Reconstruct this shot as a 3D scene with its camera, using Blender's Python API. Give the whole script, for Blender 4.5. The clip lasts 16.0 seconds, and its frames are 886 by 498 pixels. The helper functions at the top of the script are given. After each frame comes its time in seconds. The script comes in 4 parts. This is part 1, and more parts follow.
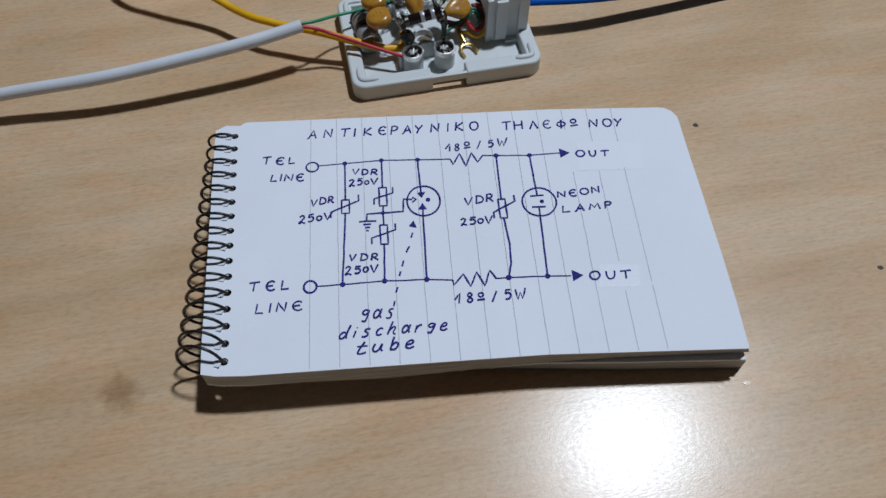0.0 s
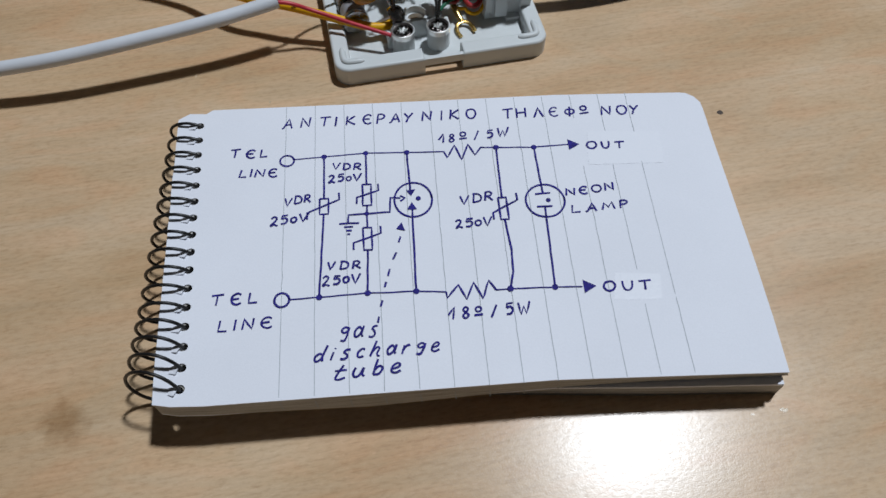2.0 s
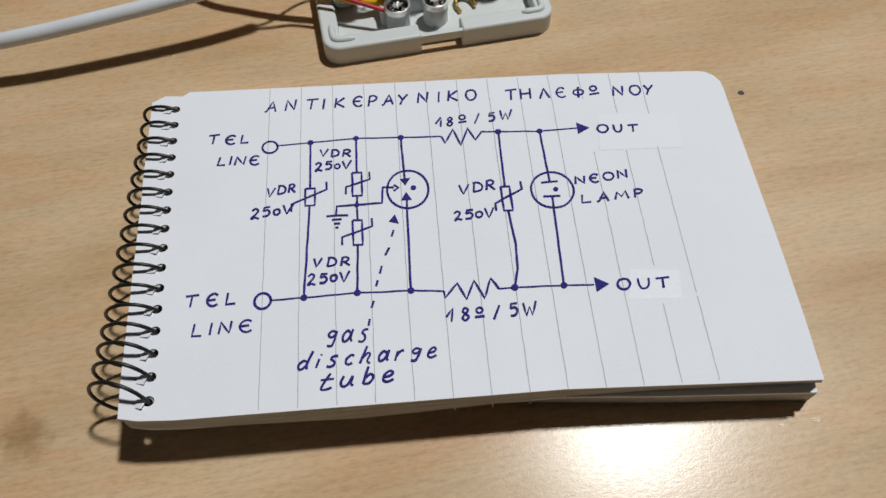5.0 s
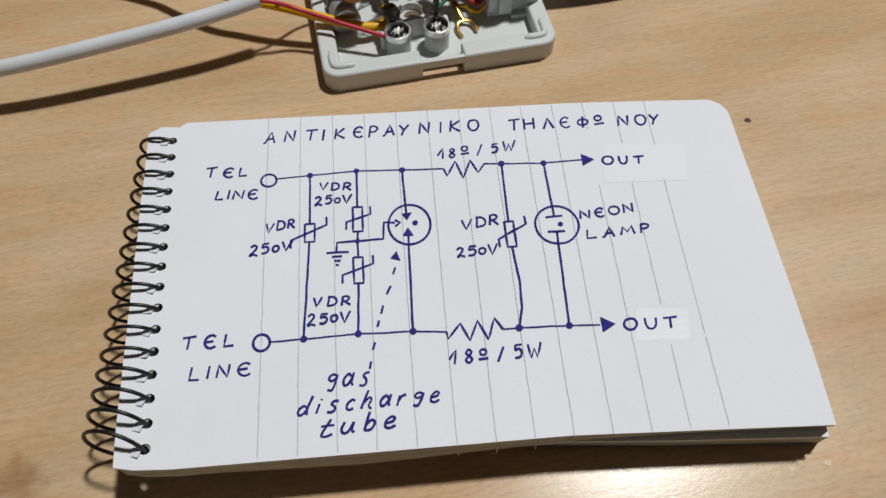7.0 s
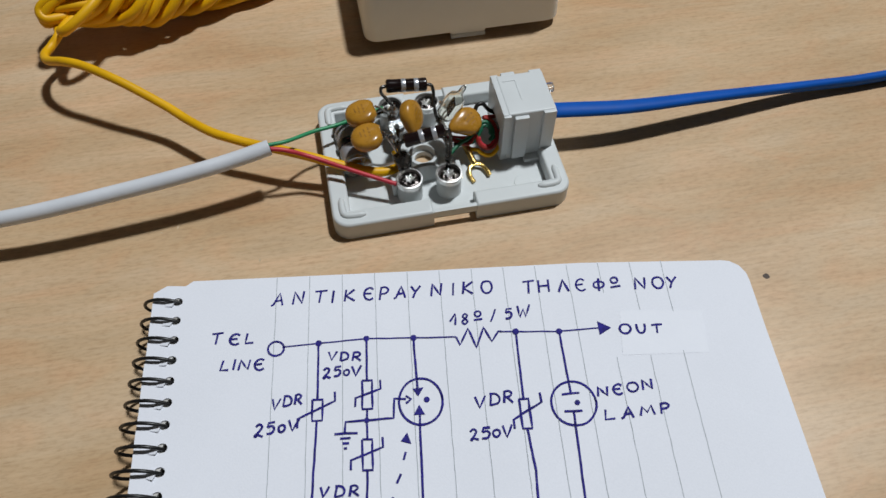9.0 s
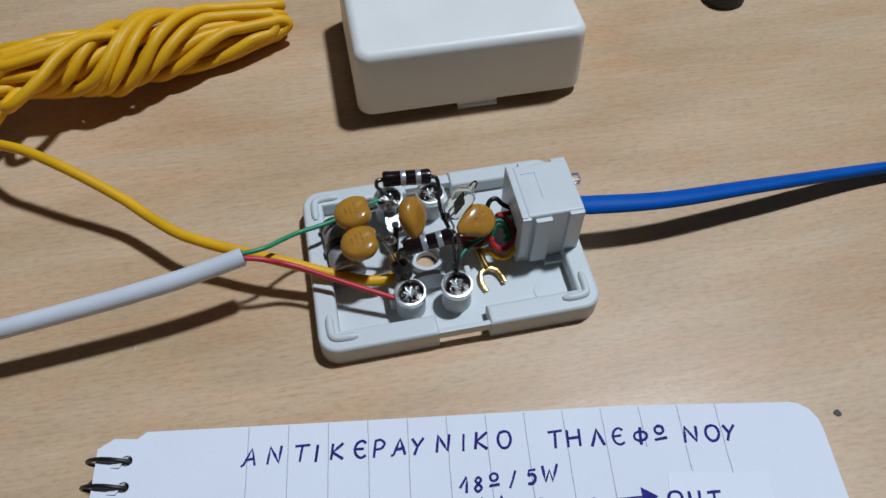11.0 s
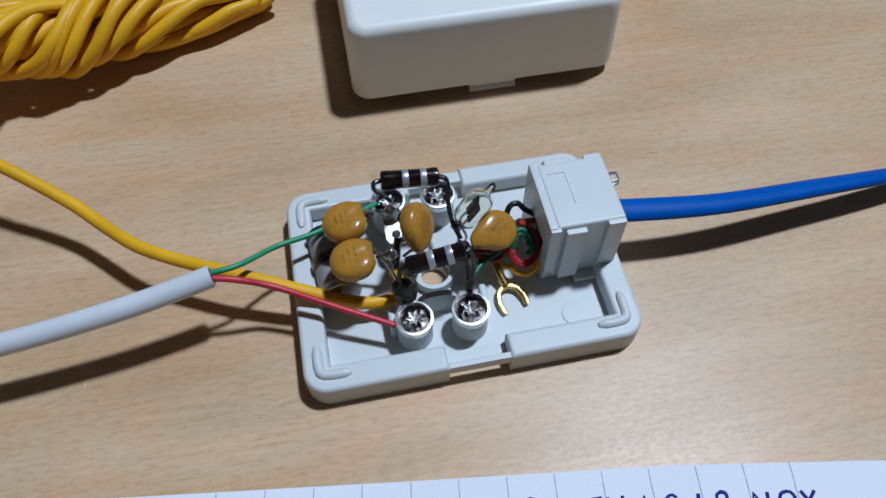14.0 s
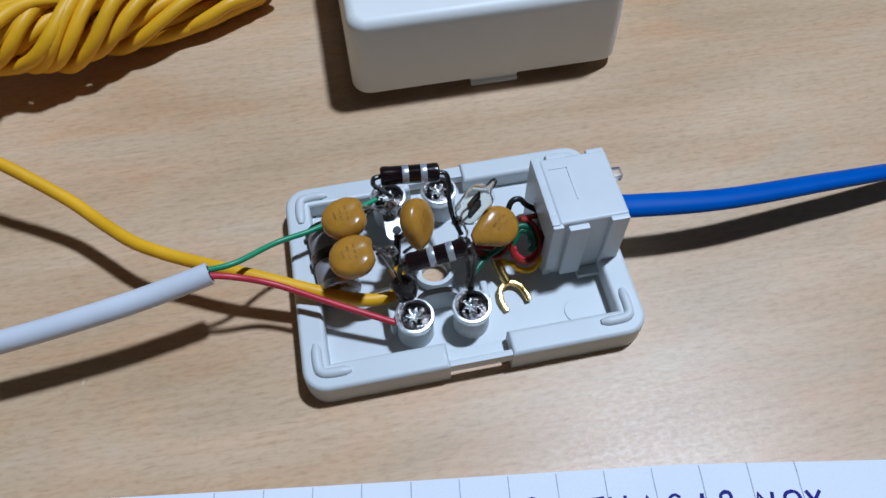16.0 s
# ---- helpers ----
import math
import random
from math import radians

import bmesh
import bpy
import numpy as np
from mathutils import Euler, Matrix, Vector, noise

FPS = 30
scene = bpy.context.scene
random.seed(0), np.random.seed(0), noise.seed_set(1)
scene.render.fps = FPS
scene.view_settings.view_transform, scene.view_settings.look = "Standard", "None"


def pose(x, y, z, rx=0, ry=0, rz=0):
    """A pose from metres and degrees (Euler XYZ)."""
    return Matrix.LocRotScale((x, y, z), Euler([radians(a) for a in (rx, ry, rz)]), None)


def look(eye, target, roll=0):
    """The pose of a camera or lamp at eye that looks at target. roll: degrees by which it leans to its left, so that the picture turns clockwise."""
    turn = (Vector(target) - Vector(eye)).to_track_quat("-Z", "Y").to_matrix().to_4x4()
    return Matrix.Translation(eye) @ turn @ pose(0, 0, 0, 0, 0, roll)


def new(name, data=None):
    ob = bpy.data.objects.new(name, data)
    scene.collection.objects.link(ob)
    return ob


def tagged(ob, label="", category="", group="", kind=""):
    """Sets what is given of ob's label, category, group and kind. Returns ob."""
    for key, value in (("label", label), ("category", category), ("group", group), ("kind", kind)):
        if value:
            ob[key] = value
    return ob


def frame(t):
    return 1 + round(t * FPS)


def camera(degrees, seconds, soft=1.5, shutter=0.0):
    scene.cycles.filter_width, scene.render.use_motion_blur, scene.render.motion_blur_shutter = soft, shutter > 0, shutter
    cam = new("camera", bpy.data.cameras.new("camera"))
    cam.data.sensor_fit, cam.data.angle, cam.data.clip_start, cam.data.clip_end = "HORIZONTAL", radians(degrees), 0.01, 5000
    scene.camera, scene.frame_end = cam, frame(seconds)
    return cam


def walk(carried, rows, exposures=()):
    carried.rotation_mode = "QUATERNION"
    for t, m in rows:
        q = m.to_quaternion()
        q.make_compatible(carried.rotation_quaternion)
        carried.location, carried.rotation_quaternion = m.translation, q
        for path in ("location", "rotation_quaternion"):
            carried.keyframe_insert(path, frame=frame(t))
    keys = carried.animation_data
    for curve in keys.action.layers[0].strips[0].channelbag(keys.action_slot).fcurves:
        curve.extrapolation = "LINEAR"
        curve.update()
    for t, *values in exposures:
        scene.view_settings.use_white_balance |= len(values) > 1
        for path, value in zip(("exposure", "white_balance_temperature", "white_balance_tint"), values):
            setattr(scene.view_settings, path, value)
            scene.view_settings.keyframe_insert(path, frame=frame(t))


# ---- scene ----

cam = camera(63.0, 16.0)
# seconds, eye in metres, yaw, pitch, roll in degrees
PATH = [
    (0, 0.00149, 0.02649, 0.17884, 1.060, -57.505, 0.131),
    (0.5, 0.00188, 0.03122, 0.17306, 1.318, -57.523, -0.149),
    (1, 0.00160, 0.03629, 0.16861, 1.377, -57.848, -0.193),
    (1.5, 0.00255, 0.04015, 0.16420, 1.172, -58.107, -0.025),
    (2, 0.00314, 0.04396, 0.15996, 1.113, -58.506, 0.007),
    (2.5, 0.00446, 0.04690, 0.15636, 1.463, -58.638, -0.375),
    (3, 0.00403, 0.04941, 0.15290, 1.616, -58.784, -0.559),
    (3.5, 0.00342, 0.05138, 0.15089, 1.475, -59.248, -0.445),
    (4, 0.00414, 0.05232, 0.14870, 1.582, -59.323, -0.553),
    (6.5, 0.00315, 0.05876, 0.14730, 0.852, -59.975, -0.002),
    (7, 0.00300, 0.06231, 0.14895, 1.240, -59.597, -0.382),
    (7.5, 0.00219, 0.06726, 0.15205, 1.335, -59.003, -0.168),
    (8, 0.00220, 0.07474, 0.15481, 1.374, -57.714, -0.137),
    (8.5, 0.00030, 0.08193, 0.15812, 1.397, -56.631, -0.019),
    (9, -0.00030, 0.08921, 0.16001, 1.317, -56.079, 0.180),
    (9.5, -0.00124, 0.09712, 0.16009, 1.333, -55.457, 0.190),
    (10, -0.00093, 0.10883, 0.15806, 1.642, -55.248, -0.107),
    (10.2, -0.00145, 0.11339, 0.15629, 1.276, -55.114, 0.207),
    (12.5, -0.00384, 0.14546, 0.13802, 1.185, -56.744, 0.381),
    (13, -0.00399, 0.14841, 0.13475, 1.235, -57.175, 0.224),
    (13.5, -0.00380, 0.15002, 0.13281, 1.508, -57.442, 0.111),
    (14, -0.00474, 0.15152, 0.13029, 1.892, -57.490, -0.293),
    (14.5, -0.00473, 0.15338, 0.12867, 2.014, -57.810, -0.298),
    (15, -0.00453, 0.15405, 0.12848, 2.062, -58.123, -0.370),
    (15.5, -0.00426, 0.15412, 0.12844, 2.178, -58.199, -0.513),
    (16, -0.00421, 0.15295, 0.12925, 2.443, -58.029, -0.843),
]
# the clip's camera warms its picture between 3 and 10 s and cools it again
EXPOSURES = [(0.0, -0.20, 6300, 10), (2.0, -0.05, 6650, 10), (4.0, 0.04, 7350, 10), (7.0, 0.10, 7700, 10), (8.5, 0.11, 7350, 10), (10.0, 0.01, 6600, 10),
             (12.5, -0.03, 5980, 9), (14.0, 0.04, 5850, 9), (15.0, 0.0, 5750, 9), (16.0, 0.14, 5620, 10)]
walk(cam, [(t, pose(x, y, z) @ pose(0, 0, 0, 0, 0, yaw) @ pose(0, 0, 0, 90 + pitch) @ pose(0, 0, 0, 0, 0, roll))
           for t, x, y, z, yaw, pitch, roll in PATH], EXPOSURES)

# ---- light: one ceiling lamp over the far right of the desk, in a plain closed room ----
world = bpy.data.worlds.new("world")
scene.world = world
world.use_nodes = True
world.node_tree.nodes["Background"].inputs["Color"].default_value = (0.9, 0.95, 1.0, 1)
world.node_tree.nodes["Background"].inputs["Strength"].default_value = 0.01
LAMP = (0.50, 0.66, 1.80)
lamp_data = bpy.data.lights.new("ceiling_lamp", "AREA")
lamp_data.shape, lamp_data.size, lamp_data.energy = "DISK", 0.15, 30.5
lamp_data.color = (0.90, 1.0, 1.12)
lamp = new("ceiling_lamp", lamp_data)
lamp.matrix_world = look(LAMP, (0.0, 0.2, 0.0))


# ---- materials ----
def nodes_of(name):
    m = bpy.data.materials.new(name)
    m.use_nodes = True
    nt = m.node_tree
    return m, nt, nt.nodes["Principled BSDF"]


def add(nt, kind, **settings):
    n = nt.nodes.new(kind)
    for key, value in settings.items():
        n.inputs[key].default_value = value
    return n


def ramp(nt, source, stops):
    r = nt.nodes.new("ShaderNodeValToRGB")
    while len(r.color_ramp.elements) < len(stops):
        r.color_ramp.elements.new(0.5)
    for e, (p, c) in zip(r.color_ramp.elements, stops):
        e.position, e.color = p, (*c, 1)
    nt.links.new(source, r.inputs["Fac"])
    return r


def coords(nt, scale=(1, 1, 1), turn=0.0):
    tc = nt.nodes.new("ShaderNodeTexCoord")
    mp = nt.nodes.new("ShaderNodeMapping")
    mp.inputs["Rotation"].default_value = (0, 0, radians(turn))
    nt.links.new(tc.outputs["Object"], mp.inputs["Vector"])
    stretch = nt.nodes.new("ShaderNodeMapping")
    stretch.inputs["Scale"].default_value = scale
    nt.links.new(mp.outputs["Vector"], stretch.inputs["Vector"])
    return stretch.outputs["Vector"]


def mixed(nt, fac, a, b, blend="MIX"):
    m = nt.nodes.new("ShaderNodeMix")
    m.data_type, m.blend_type = "RGBA", blend
    for socket, v in ((m.inputs["Factor"], fac), (m.inputs["A"], a), (m.inputs["B"], b)):
        if isinstance(v, (int, float)):
            socket.default_value = v
        elif isinstance(v, tuple):
            socket.default_value = (*v, 1)
        else:
            nt.links.new(v, socket)
    return m.outputs["Result"]


def bumped(nt, bsdf, height, strength, distance):
    b = nt.nodes.new("ShaderNodeBump")
    b.inputs["Strength"].default_value, b.inputs["Distance"].default_value = strength, distance
    nt.links.new(height, b.inputs["Height"])
    nt.links.new(b.outputs["Normal"], bsdf.inputs["Normal"])


def surface(name, colour, rough=0.5, metal=0.0, vary=0.12, scale=300.0, bump=0.15, **extra):
    """A plain material with grain and blotches: colour varies by vary at two sizes, scale is the grain's, per metre."""
    m, nt, p = nodes_of(name)
    v = coords(nt)
    fine = add(nt, "ShaderNodeTexNoise", Scale=scale * 6, Detail=4.0)
    broad = add(nt, "ShaderNodeTexNoise", Scale=scale, Detail=3.0)
    for n in (fine, broad):
        nt.links.new(v, n.inputs["Vector"])
    dark = tuple(c * (1 - vary) for c in colour)
    light = tuple(min(1.0, c * (1 + vary)) for c in colour)
    r1 = ramp(nt, broad.outputs["Fac"], [(0.3, dark), (0.7, light)])
    r2 = ramp(nt, fine.outputs["Fac"], [(0.3, (1 - vary * 0.6,) * 3), (0.7, (1.0,) * 3)])
    nt.links.new(mixed(nt, 1.0, r1.outputs["Color"], r2.outputs["Color"], "MULTIPLY"), p.inputs["Base Color"])
    p.inputs["Roughness"].default_value, p.inputs["Metallic"].default_value = rough, metal
    rr = ramp(nt, broad.outputs["Fac"], [(0.3, (max(0.02, rough - 0.06),) * 3), (0.7, (min(1, rough + 0.08),) * 3)])
    nt.links.new(rr.outputs["Color"], p.inputs["Roughness"])
    for key, value in extra.items():
        p.inputs[key.replace("_", " ")].default_value = value
    if bump:
        bumped(nt, p, fine.outputs["Fac"], bump, 0.0002)
    return m


def wood_table():
    m, nt, p = nodes_of("beech_laminate")
    long = coords(nt, (9, 60, 20), -12)
    streak = add(nt, "ShaderNodeTexNoise", Scale=1.0, Detail=6.0, Roughness=0.62, Distortion=0.25)
    nt.links.new(long, streak.inputs["Vector"])
    fine = add(nt, "ShaderNodeTexNoise", Scale=1.0, Detail=4.0, Roughness=0.6)
    nt.links.new(coords(nt, (70, 900, 200), -12), fine.inputs["Vector"])
    pores = add(nt, "ShaderNodeTexNoise", Scale=1.0, Detail=2.0, Roughness=0.5)
    nt.links.new(coords(nt, (190, 1500, 400), -12), pores.inputs["Vector"])
    cloud = add(nt, "ShaderNodeTexNoise", Scale=1.0, Detail=2.0)
    nt.links.new(coords(nt, (14, 34, 8), -14), cloud.inputs["Vector"])
    patch = add(nt, "ShaderNodeTexNoise", Scale=1.0, Detail=3.0, Roughness=0.6, Distortion=1.2)
    nt.links.new(coords(nt, (26, 70, 30), -14), patch.inputs["Vector"])
    fleck = add(nt, "ShaderNodeTexNoise", Scale=1.0, Detail=2.0, Roughness=0.6)
    nt.links.new(coords(nt, (420, 1300, 400), -12), fleck.inputs["Vector"])
    base = ramp(nt, streak.outputs["Fac"], [(0.28, (0.54, 0.371, 0.220)), (0.5, (0.605, 0.431, 0.272)), (0.72, (0.655, 0.485, 0.328))])
    f2 = ramp(nt, fine.outputs["Fac"], [(0.3, (0.90, 0.88, 0.86)), (0.65, (1.0, 1.0, 1.0))])
    f3 = ramp(nt, pores.outputs["Fac"], [(0.30, (0.80, 0.75, 0.70)), (0.42, (1.0, 1.0, 1.0))])
    f4 = ramp(nt, cloud.outputs["Fac"], [(0.3, (0.90, 0.86, 0.81)), (0.7, (1.05, 1.06, 1.07))])
    c = mixed(nt, 1.0, base.outputs["Color"], f2.outputs["Color"], "MULTIPLY")
    c = mixed(nt, 0.48, c, f3.outputs["Color"], "MULTIPLY")
    c = mixed(nt, 1.0, c, f4.outputs["Color"], "MULTIPLY")
    f5 = ramp(nt, patch.outputs["Fac"], [(0.30, (1.05, 0.91, 0.83)), (0.5, (0.99, 0.98, 0.96)), (0.70, (0.96, 1.015, 1.07))])
    c = mixed(nt, 0.7, c, f5.outputs["Color"], "MULTIPLY")
    f6 = ramp(nt, fleck.outputs["Fac"], [(0.34, (0.86, 0.82, 0.79)), (0.5, (1.0, 1.0, 1.0)), (0.7, (1.06, 1.06, 1.06))])
    c = mixed(nt, 0.65, c, f6.outputs["Color"], "MULTIPLY")
    # an old brown stain in the laminate
    tc = nt.nodes.new("ShaderNodeTexCoord")
    away = nt.nodes.new("ShaderNodeVectorMath")
    away.operation = "DISTANCE"
    away.inputs[1].default_value = (-0.0835, 0.0943, 0.75)
    warp = add(nt, "ShaderNodeTexNoise", Scale=260.0, Detail=3.0)
    nt.links.new(tc.outputs["Object"], warp.inputs["Vector"])
    nt.links.new(tc.outputs["Object"], away.inputs[0])
    wob = nt.nodes.new("ShaderNodeMath")
    wob.operation = "MULTIPLY_ADD"
    nt.links.new(warp.outputs["Fac"], wob.inputs[0])
    wob.inputs[1].default_value = 0.010
    nt.links.new(away.outputs["Value"], wob.inputs[2])
    old = ramp(nt, wob.outputs["Value"], [(0.0055, (0.62, 0.52, 0.42)), (0.0115, (1.0, 1.0, 1.0))])
    c = mixed(nt, 1.0, c, old.outputs["Color"], "MULTIPLY")
    nt.links.new(c, p.inputs["Base Color"])
    grit = add(nt, "ShaderNodeTexNoise", Scale=2600.0, Detail=3.0)
    nt.links.new(coords(nt), grit.inputs["Vector"])
    # satin lacquer, a little uneven, its surface grained like fine orange peel
    peel = add(nt, "ShaderNodeTexNoise", Scale=1.0, Detail=3.0, Roughness=0.6)
    nt.links.new(coords(nt, (750, 1300, 900), -12), peel.inputs["Vector"])
    gloss = nt.nodes.new("ShaderNodeMath")
    gloss.operation = "MULTIPLY_ADD"
    nt.links.new(peel.outputs["Fac"], gloss.inputs[0])
    gloss.inputs[1].default_value, gloss.inputs[2].default_value = 0.16, 0.175
    # the lacquer's roughness grows away from the near edge, set to weaken glare there
    sep = nt.nodes.new("ShaderNodeSeparateXYZ")
    nt.links.new(tc.outputs["Object"], sep.inputs["Vector"])
    far_rough = add(nt, "ShaderNodeMapRange")
    far_rough.inputs["From Min"].default_value, far_rough.inputs["From Max"].default_value = 0.10, 0.18
    far_rough.inputs["To Min"].default_value, far_rough.inputs["To Max"].default_value = 0.0, 0.13
    nt.links.new(sep.outputs["Y"], far_rough.inputs["Value"])
    rough_sum = nt.nodes.new("ShaderNodeMath")
    nt.links.new(gloss.outputs["Value"], rough_sum.inputs[0])
    nt.links.new(far_rough.outputs["Result"], rough_sum.inputs[1])
    nt.links.new(rough_sum.outputs["Value"], p.inputs["Roughness"])
    p.inputs["Specular IOR Level"].default_value = 0.36
    relief = nt.nodes.new("ShaderNodeMath")
    relief.operation = "MULTIPLY_ADD"
    nt.links.new(peel.outputs["Fac"], relief.inputs[0])
    relief.inputs[1].default_value = 1.6
    nt.links.new(grit.outputs["Fac"], relief.inputs[2])
    bumped(nt, p, relief.outputs["Value"], 0.05, 0.0002)
    return m


def paper(name, colour, lines=0.0):
    m, nt, p = nodes_of(name)
    v = coords(nt)
    fibre = add(nt, "ShaderNodeTexNoise", Scale=2500.0, Detail=4.0)
    blotch = add(nt, "ShaderNodeTexNoise", Scale=40.0, Detail=3.0)
    for n in (fibre, blotch):
        nt.links.new(v, n.inputs["Vector"])
    r = ramp(nt, blotch.outputs["Fac"], [(0.3, tuple(c * 0.96 for c in colour)), (0.7, colour)])
    r2 = ramp(nt, fibre.outputs["Fac"], [(0.3, (0.96,) * 3), (0.7, (1.0,) * 3)])
    c = mixed(nt, 1.0, r.outputs["Color"], r2.outputs["Color"], "MULTIPLY")
    if lines:
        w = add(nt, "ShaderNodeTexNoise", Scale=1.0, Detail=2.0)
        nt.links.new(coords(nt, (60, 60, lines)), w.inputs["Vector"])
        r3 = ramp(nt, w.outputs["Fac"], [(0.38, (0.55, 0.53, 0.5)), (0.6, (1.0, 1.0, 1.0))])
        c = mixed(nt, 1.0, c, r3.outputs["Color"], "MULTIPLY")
    nt.links.new(c, p.inputs["Base Color"])
    p.inputs["Roughness"].default_value = 0.75
    p.inputs["Specular IOR Level"].default_value = 0.3
    bumped(nt, p, fibre.outputs["Fac"], 0.12, 0.0002)
    return m


WOOD = wood_table()
PAPER = paper("ruled_white_paper", (0.805, 0.82, 0.885))
# stack sides: grey darkened to put in the shade under the page
SHADED_EDGE = paper("shaded_stack_edge", (0.58, 0.565, 0.54), 4500.0)
BOARD = surface("grey_cardboard", (0.22, 0.2, 0.18), 0.85)
INK = surface("blue_pen_ink", (0.028, 0.024, 0.21), 0.8, vary=0.35, scale=900, bump=0, Specular_IOR_Level=0.2)
RULE = surface("grey_ruled_line", (0.43, 0.46, 0.49), 0.8, vary=0.1, scale=500, bump=0)
TAPE = surface("correction_film", (0.775, 0.79, 0.852), 0.65, vary=0.01, scale=160, bump=0.3)
TAPE_GLOSS = surface("glossy_correction_film", (0.775, 0.79, 0.852), 0.44, vary=0.01, scale=130, bump=1.0, Specular_IOR_Level=0.25)
COIL = surface("black_coated_wire", (0.008, 0.0075, 0.008), 0.4, vary=0.2, bump=0.02)
BOX_WHITE = surface("white_abs_plastic", (0.605, 0.63, 0.63), 0.45, vary=0.02, scale=60, bump=0.1)
LID_WHITE = surface("ivory_white_plastic", (0.79, 0.785, 0.745), 0.43, vary=0.02, scale=60, bump=0.06)
JACK_WHITE = surface("white_jack_plastic", (0.63, 0.655, 0.662), 0.42, vary=0.02, scale=80, bump=0.08)
YELLOW = surface("yellow_pvc", (0.80, 0.42, 0.007), 0.46, vary=0.08, scale=90, bump=0.06, Specular_IOR_Level=0.35)
BLUE = surface("blue_pvc", (0.0, 0.088, 0.42), 0.5, vary=0.1, scale=90, bump=0.06, Specular_IOR_Level=0.15)
WHITE_PVC = surface("white_pvc_jacket", (0.66, 0.68, 0.72), 0.36, vary=0.04, scale=90, bump=0.06)
GREEN = surface("green_wire_insulation", (0.02, 0.28, 0.12), 0.4, vary=0.1)
DARK_GREEN = surface("dark_green_wire_insulation", (0.008, 0.12, 0.06), 0.35, vary=0.1)
RED = surface("red_wire_insulation", (0.55, 0.03, 0.05), 0.4, vary=0.1)
DARK_RED = surface("dark_red_wire_insulation", (0.30, 0.02, 0.015), 0.35, vary=0.12)
BLACK = surface("black_wire_insulation", (0.012, 0.012, 0.012), 0.35, vary=0.1)
STEEL = surface("bright_nickel", (0.85, 0.85, 0.84), 0.34, 1.0, vary=0.12, scale=500, bump=0.2)
SCREW = surface("dark_plated_screw", (0.12, 0.105, 0.10), 0.18, 1.0, vary=0.4, scale=700, bump=0.4)
SOLDER = surface("solder", (0.60, 0.60, 0.60), 0.2, 1.0, vary=0.2, scale=600, bump=0.5)
FLUX = surface("darkened_lead", (0.11, 0.105, 0.10), 0.24, 0.85, vary=0.4, scale=600, bump=0.4)
GOLD = surface("gold_plate", (0.66, 0.45, 0.15), 0.24, 1.0, vary=0.15, scale=500, bump=0.2)
OCHRE = surface("ochre_epoxy", (0.44, 0.205, 0.024), 0.27, vary=0.14, scale=220, bump=0.12)
PRINT = surface("brown_marking", (0.335, 0.15, 0.018), 0.5, vary=0.3, scale=500, bump=0)
BROWN = surface("dark_brown_lacquer", (0.012, 0.0055, 0.0055), 0.14, vary=0.25, scale=300, bump=0.05)
SILVER_BAND = surface("silver_paint_band", (0.60, 0.62, 0.66), 0.3, 0.6, vary=0.12, scale=400, bump=0.1)
CERAMIC = surface("grey_ceramic", (0.30, 0.30, 0.32), 0.4, vary=0.12, scale=300)
PAINT = surface("grey_wall_paint", (0.29, 0.28, 0.26), 0.8, vary=0.04, scale=4)
CEIL = surface("grey_ceiling_paint", (0.30, 0.29, 0.285), 0.85, vary=0.03, scale=4)
FLOOR = surface("brown_floor_tile", (0.30, 0.22, 0.16), 0.5, vary=0.1, scale=8)
SPOT = surface("dark_stain", (0.05, 0.025, 0.012), 0.6, vary=0.3, scale=900)
PALE = surface("pale_scuff", (0.58, 0.45, 0.30), 0.24, vary=0.1, scale=900)
RUBBER = surface("black_rubber", (0.02, 0.02, 0.022), 0.5, vary=0.15)


def clear(name, colour, rough):
    m, nt, p = nodes_of(name)
    p.inputs["Base Color"].default_value = (*colour, 1)
    p.inputs["Roughness"].default_value = rough
    p.inputs["Transmission Weight"].default_value = 1.0
    p.inputs["IOR"].default_value = 1.48
    return m


BULB = clear("thin_bulb_glass", (0.98, 0.97, 0.92), 0.03)
BULB.node_tree.nodes["Principled BSDF"].inputs["IOR"].default_value = 1.36
PLUG = clear("clear_polycarbonate", (0.95, 0.94, 0.94), 0.35)

# ---- building helpers: shapes are given in millimetres ----
MM = 0.001


def part(name, bm, material, parent, label="", smooth=True, at=None):
    me = bpy.data.meshes.new(name)
    for v in bm.verts:
        v.co *= MM
    bmesh.ops.recalc_face_normals(bm, faces=bm.faces)
    for fc in bm.faces:
        fc.smooth = smooth
    bm.to_mesh(me)
    bm.free()
    if smooth:
        me.set_sharp_from_angle(angle=radians(38))
    me.materials.append(material)
    ob = new(name, me)
    if smooth:
        ob.modifiers.new("even_normals", "WEIGHTED_NORMAL").keep_sharp = True
    ob.parent = parent
    if at is not None:
        ob.matrix_basis = at
    return tagged(ob, label) if label else ob


def thing(name, label, category, place=None, group="", kind=""):
    ob = new(name)
    ob.empty_display_size = 0.01
    if place is not None:
        ob.matrix_basis = place
    return tagged(ob, label, category, group, kind)


